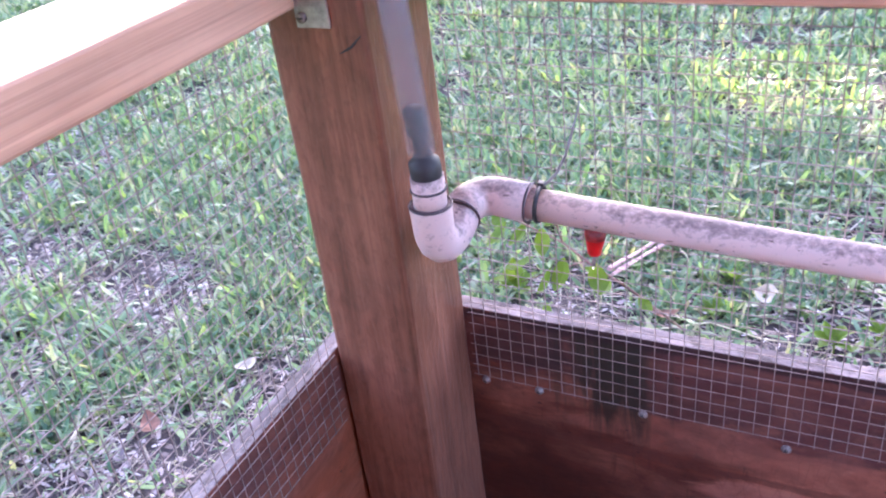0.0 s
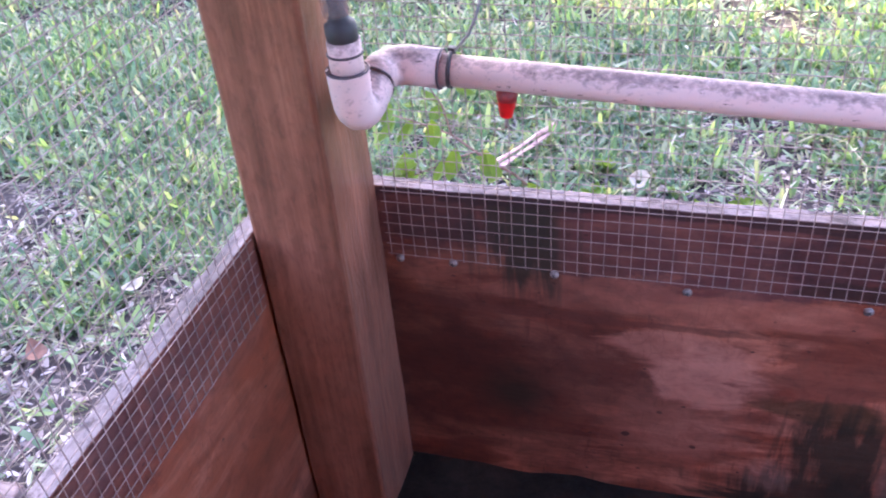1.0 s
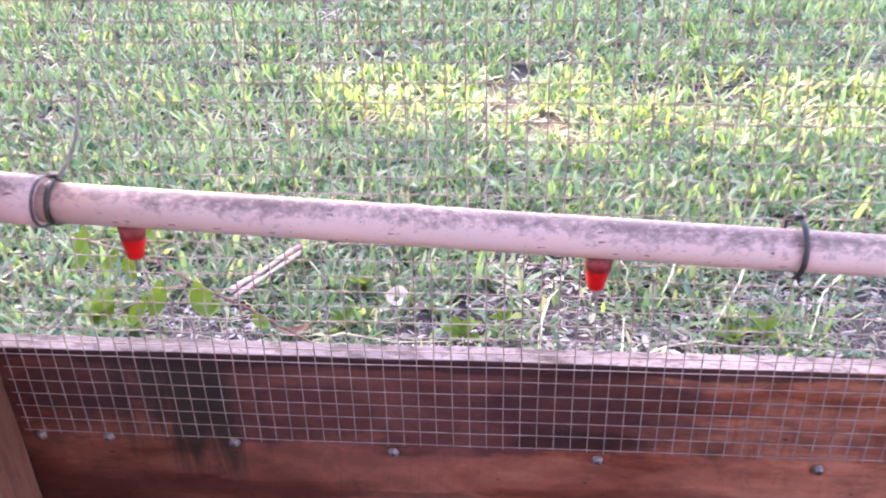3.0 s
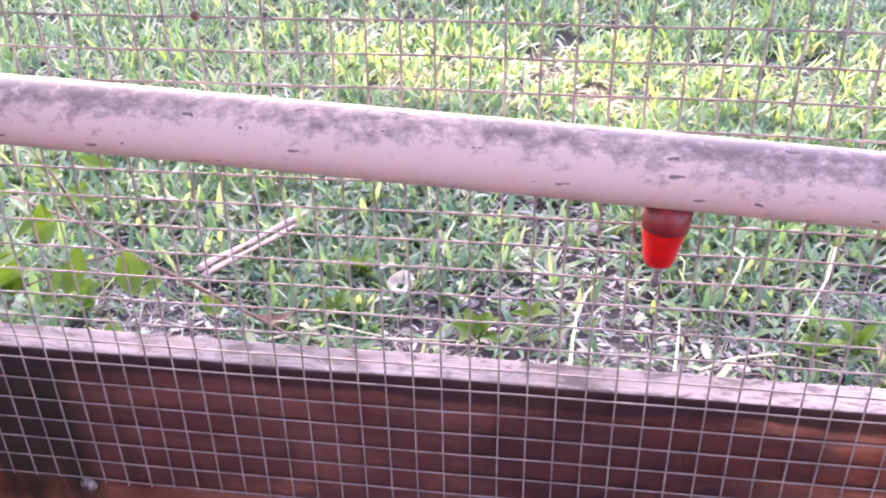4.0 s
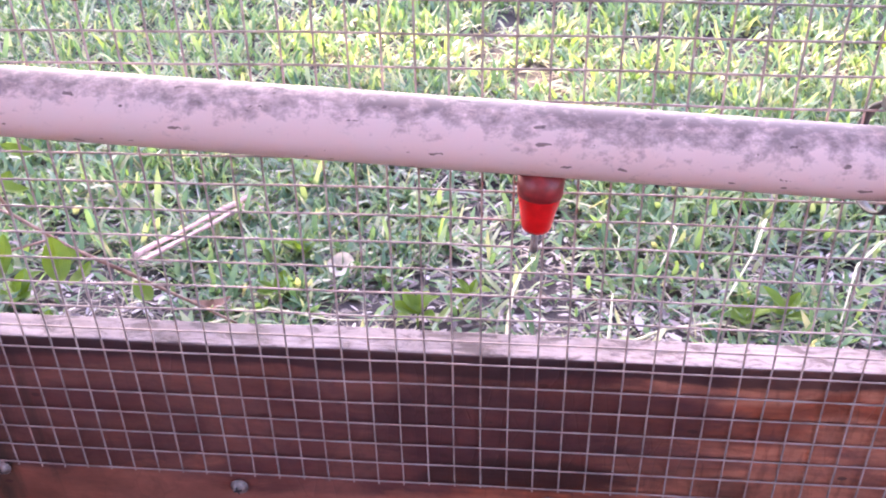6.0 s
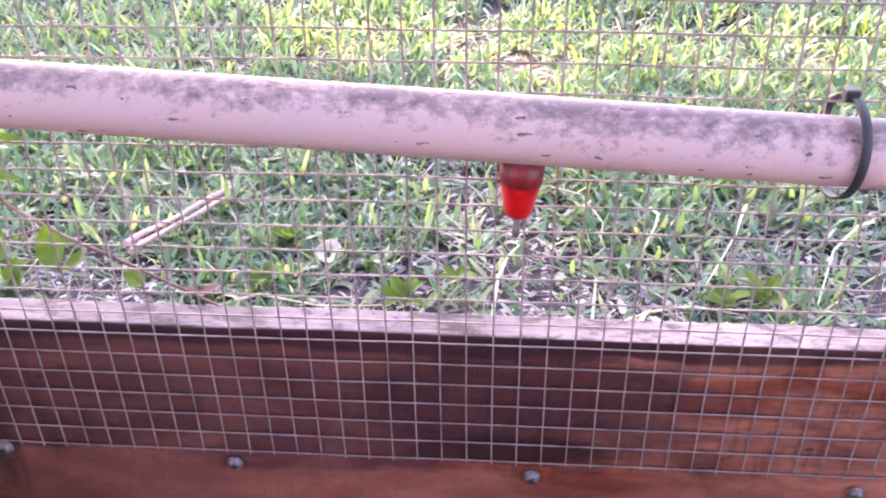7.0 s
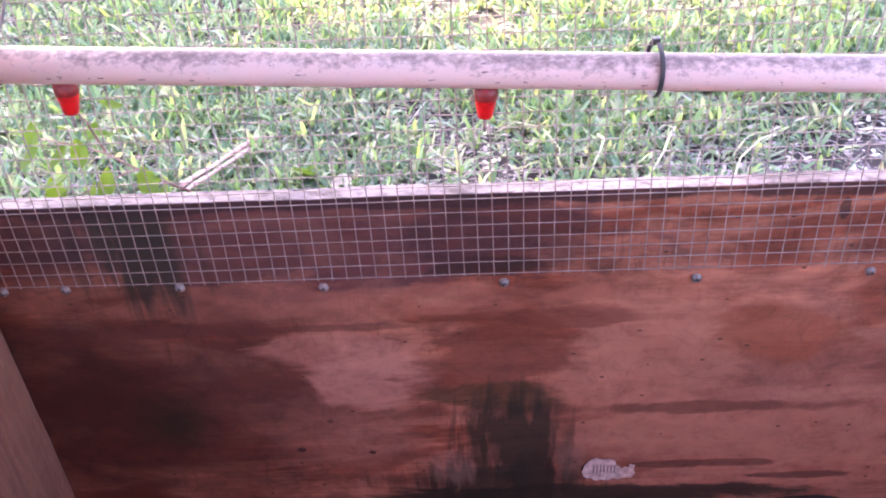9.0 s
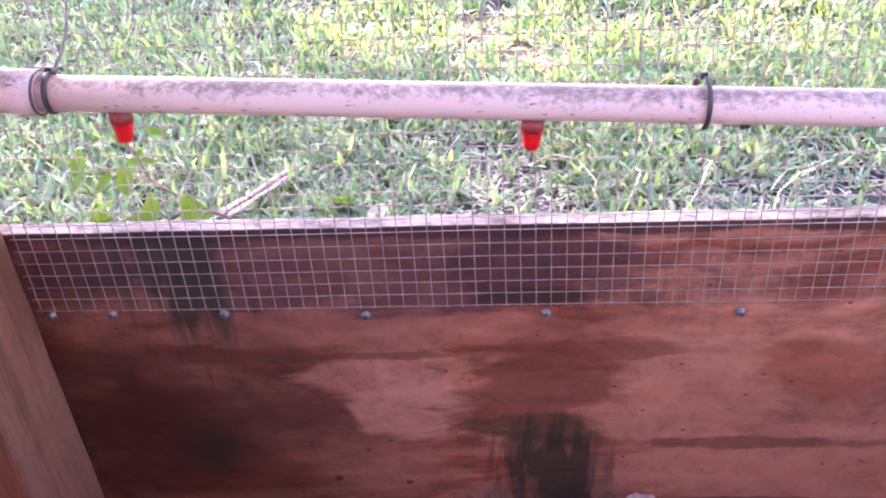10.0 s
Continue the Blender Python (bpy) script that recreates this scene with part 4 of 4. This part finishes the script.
def lawn_points(rng, count, x0, x1, y0, y1, bare=0.0):
    """Random places on the lawn outside the pen, thinner where the soil shows."""
    p = np.stack([rng.uniform(x0, x1, count), rng.uniform(y0, y1, count)], 1)
    keep = ~((p[:, 0] > SIDE_X - BOARD - 0.02) & (p[:, 0] < PEN_X1 + 0.05) & (p[:, 1] < BOARD + 0.025) & (p[:, 1] > PEN_Y0 - 0.05))
    p = p[keep]
    if bare:
        dens = np.array([noise.noise(Vector((x * 3.4, y * 3.4, 5.0))) + 0.5 * noise.noise(Vector((x * 9, y * 9, 1.0))) for x, y in p])
        near = 0.75 * np.clip(1.15 - (p[:, 1] - BOARD) / 0.85, 0, 1) * (p[:, 0] > -0.2)
        side = np.clip(1.0 - np.abs(p[:, 0] + 0.45) / 0.5, 0, 1) * np.clip((0.1 - p[:, 1]) / 0.4, 0, 1)
        for a, b, r in BARE:
            side = np.maximum(side, np.exp(-(((p[:, 0] - a) ** 2 + (p[:, 1] - b) ** 2) / r ** 2) ** 2))
        chance = np.clip(np.clip(0.92 + dens * 1.0, 0.45, 1.0) - bare * near * (0.6 - dens) - bare * 0.8 * side, 0.06, 1.0)
        p = p[rng.uniform(0, 1, len(p)) < chance]
    return p


def build_lawn():
    rng = np.random.default_rng(11)

    def tufts(p, per, lmin, lmax, wmin, wmax, lean0, lean1, droop, spread):
        """Blades that fan out from the middle of each tuft."""
        p = np.repeat(p, per, axis=0)
        n = len(p)
        turn = rng.uniform(0, 2 * np.pi, n)
        r = rng.uniform(0, spread, n)
        base = np.column_stack([p[:, 0] + r * np.cos(turn), p[:, 1] + r * np.sin(turn), GROUND - 0.004 + rng.uniform(0, 0.016, n)])
        length = rng.uniform(lmin, lmax, n) * np.where(rng.uniform(0, 1, n) < 0.10, 1.5, 1.0)
        edge = np.clip(np.abs(base[:, 1] - BOARD) / 0.12, 0, 1)
        length *= np.where(base[:, 0] > -0.1, 0.45 + 0.55 * edge, 1.0)
        length *= np.where(base[:, 0] > -0.1, np.clip(0.62 + 0.38 * (base[:, 1] - 0.3) / 0.7, 0.62, 1.0), 1.0)
        width = rng.uniform(wmin, wmax, n) * (0.6 + 0.4 * length / lmax)
        return base, turn, length, width, rng.uniform(lean0, lean1, n), rng.uniform(-0.1, droop, n), rng.uniform(-0.7, 0.7, n)

    sets = [
        ("lawn_grass", lawn_points(rng, 20000, -1.3, 1.9, -0.9, 1.35, 0.95), (5, 0.014, 0.046, 0.0045, 0.0115, 0.45, 1.6, 0.5, 0.016), MAT_GRASS, "short broad-bladed green lawn grass beside the pen", "grass"),
        ("lawn_grass", lawn_points(rng, 9000, -1.3, 1.9, -0.9, 1.35, 0.8), (4, 0.020, 0.060, 0.0014, 0.0034, 0.3, 1.5, 0.5, 0.02), MAT_GRASS, "fine narrow grass blades among the broad ones", "grass"),
        ("lawn_grass", lawn_points(rng, 44000, -3.4, 2.9, -0.9, 3.8, 1.1), (6, 0.020, 0.060, 0.0050, 0.0110, 0.25, 1.45, 0.5, 0.016), MAT_GRASS, "rough green lawn grass with sunlit patches", "grass"),
        ("dry_thatch", lawn_points(rng, 24000, -1.3, 1.9, -0.9, 1.5, 0.001), (1, 0.02, 0.08, 0.0012, 0.0034, 1.2, 1.62, 0.10, 0.0), MAT_STRAW, "pale dry grass thatch between the green blades", "dry grass"),
        ("dry_thatch", lawn_points(rng, 26000, -3.4, 2.9, -0.9, 3.8, 0.001), (1, 0.04, 0.12, 0.0016, 0.0044, 1.1, 1.58, 0.10, 0.0), MAT_STRAW, "pale dry grass thatch in the lawn", "dry grass"),
    ]
    wide = lawn_points(rng, 44000, -5.6, 5.4, -4.6, 6.0)
    wide = wide[(wide[:, 0] < -3.4) | (wide[:, 0] > 2.9) | (wide[:, 1] < -0.9) | (wide[:, 1] > 3.8)]
    sets.append(("lawn_grass", wide, (3, 0.035, 0.075, 0.010, 0.018, 0.25, 1.45, 0.5, 0.02), MAT_GRASS, "rough green lawn grass around the pen", "grass"))
    sets.append(("leaf_litter", lawn_points(rng, 60000, -1.7, 1.9, -0.9, 1.12, 0.001), (1, 0.006, 0.026, 0.003, 0.011, 1.2, 1.75, 0.25, 0.0), MAT_LITTER, "small brown and pinkish dead leaf crumbs on the soil", "leaf litter"))
    for name, p, shape, mat, label, cat in sets:
        ob = blades_mesh(name, *tufts(p, *shape), mat)
        tagged(ob, label, cat, kind="stuff")


build_lawn()


# ---- unseen tree, added to shade the pen ----
def build_tree():
    high = 9.0
    lean = SUN_TO / SUN_TO.z
    cx, cy = 0.2 + lean.x * high, 1.2 + lean.y * high
    tree = empty("unseen_shade_tree", (cx + 0.6, cy + 0.8, GROUND))
    part("trunk", tube([(0, 0, -0.1), (0.05, 0, 1.2), (-0.05, 0.05, 3.0), (-0.3, -0.3, 5.2), (-0.6, -0.8, 8.0)], [0.34, 0.26, 0.22, 0.16, 0.05], 14), MAT_BARK, tree, "", True)
    rng = random.Random(8)
    for k in range(9):
        a = 2 * math.pi * k / 9 + rng.uniform(-0.2, 0.2)
        s = rng.uniform(3.0, 5.0)
        part("limb", tube([(-0.1, -0.1, s), (1.2 * math.cos(a), 1.2 * math.sin(a), s + 1.2), (2.8 * math.cos(a) - 0.5, 2.8 * math.sin(a) - 0.7, s + 2.4)], [0.11, 0.07, 0.02], 8), MAT_BARK, tree)
    nr = np.random.default_rng(5)
    n = 60000
    q = nr.normal(size=(n, 3))
    q /= np.linalg.norm(q, axis=1)[:, None]
    q *= (nr.uniform(0.05, 1, n) ** 0.45)[:, None]
    pts = q * np.array([5.2, 5.0, 1.7]) + np.array([-0.6, -0.8, high])
    gx = pts[:, 0] + cx + 0.6 - lean.x * pts[:, 2]
    gy = pts[:, 1] + cy + 0.8 - lean.y * pts[:, 2]
    gap = np.array([noise.noise(Vector((x * 1.1, y * 1.6, 3))) + 0.6 * noise.noise(Vector((x * 3.1, y * 3.5, 7))) for x, y in zip(gx, gy)])
    # Crown left open along the sun's path to set the lawn's lit patches.
    band = np.exp(-((gy - 1.60 + 0.20 * (gx - 0.3)) / 0.40) ** 4) * np.clip((gx + 0.45) / 0.3, 0, 1) * (gx < 1.6)
    spots = sum(np.exp(-(((gx - a) / u) ** 2 + ((gy - b) / v) ** 2) ** 2) for a, b, u, v in ((0.92, 1.27, 0.32, 0.15), (-0.36, 1.28, 0.20, 0.10), (-0.05, 1.24, 0.12, 0.07)))
    band = np.clip(band + spots, 0, 1)
    beyond = 0.80 * np.clip((gy - 1.9) / 0.4, 0, 1) * np.clip((gx + 0.6) / 0.9, 0.15, 1)
    # Opening placed so that sun strikes the top of the side rail.
    rail_gap = np.exp(-(((gx - 0.42) / 0.26) ** 4 + ((gy + 1.48) / 0.28) ** 4))
    keep = gap < 0.75 - 1.30 * np.maximum(np.maximum(band, beyond), rail_gap * 1.8)
    pts = pts[keep]
    n = len(pts)
    ob = blades_mesh("crown", pts, nr.uniform(0, 6.28, n), nr.uniform(0.16, 0.26, n), nr.uniform(0.10, 0.16, n), nr.uniform(0.3, 2.4, n), nr.uniform(-0.3, 0.5, n), nr.uniform(-0.6, 0.6, n), MAT_TREELEAF)
    ob.parent = tree
    tagged(tree, "broad leafy tree out of view, added to shade the pen", "tree")


build_tree()
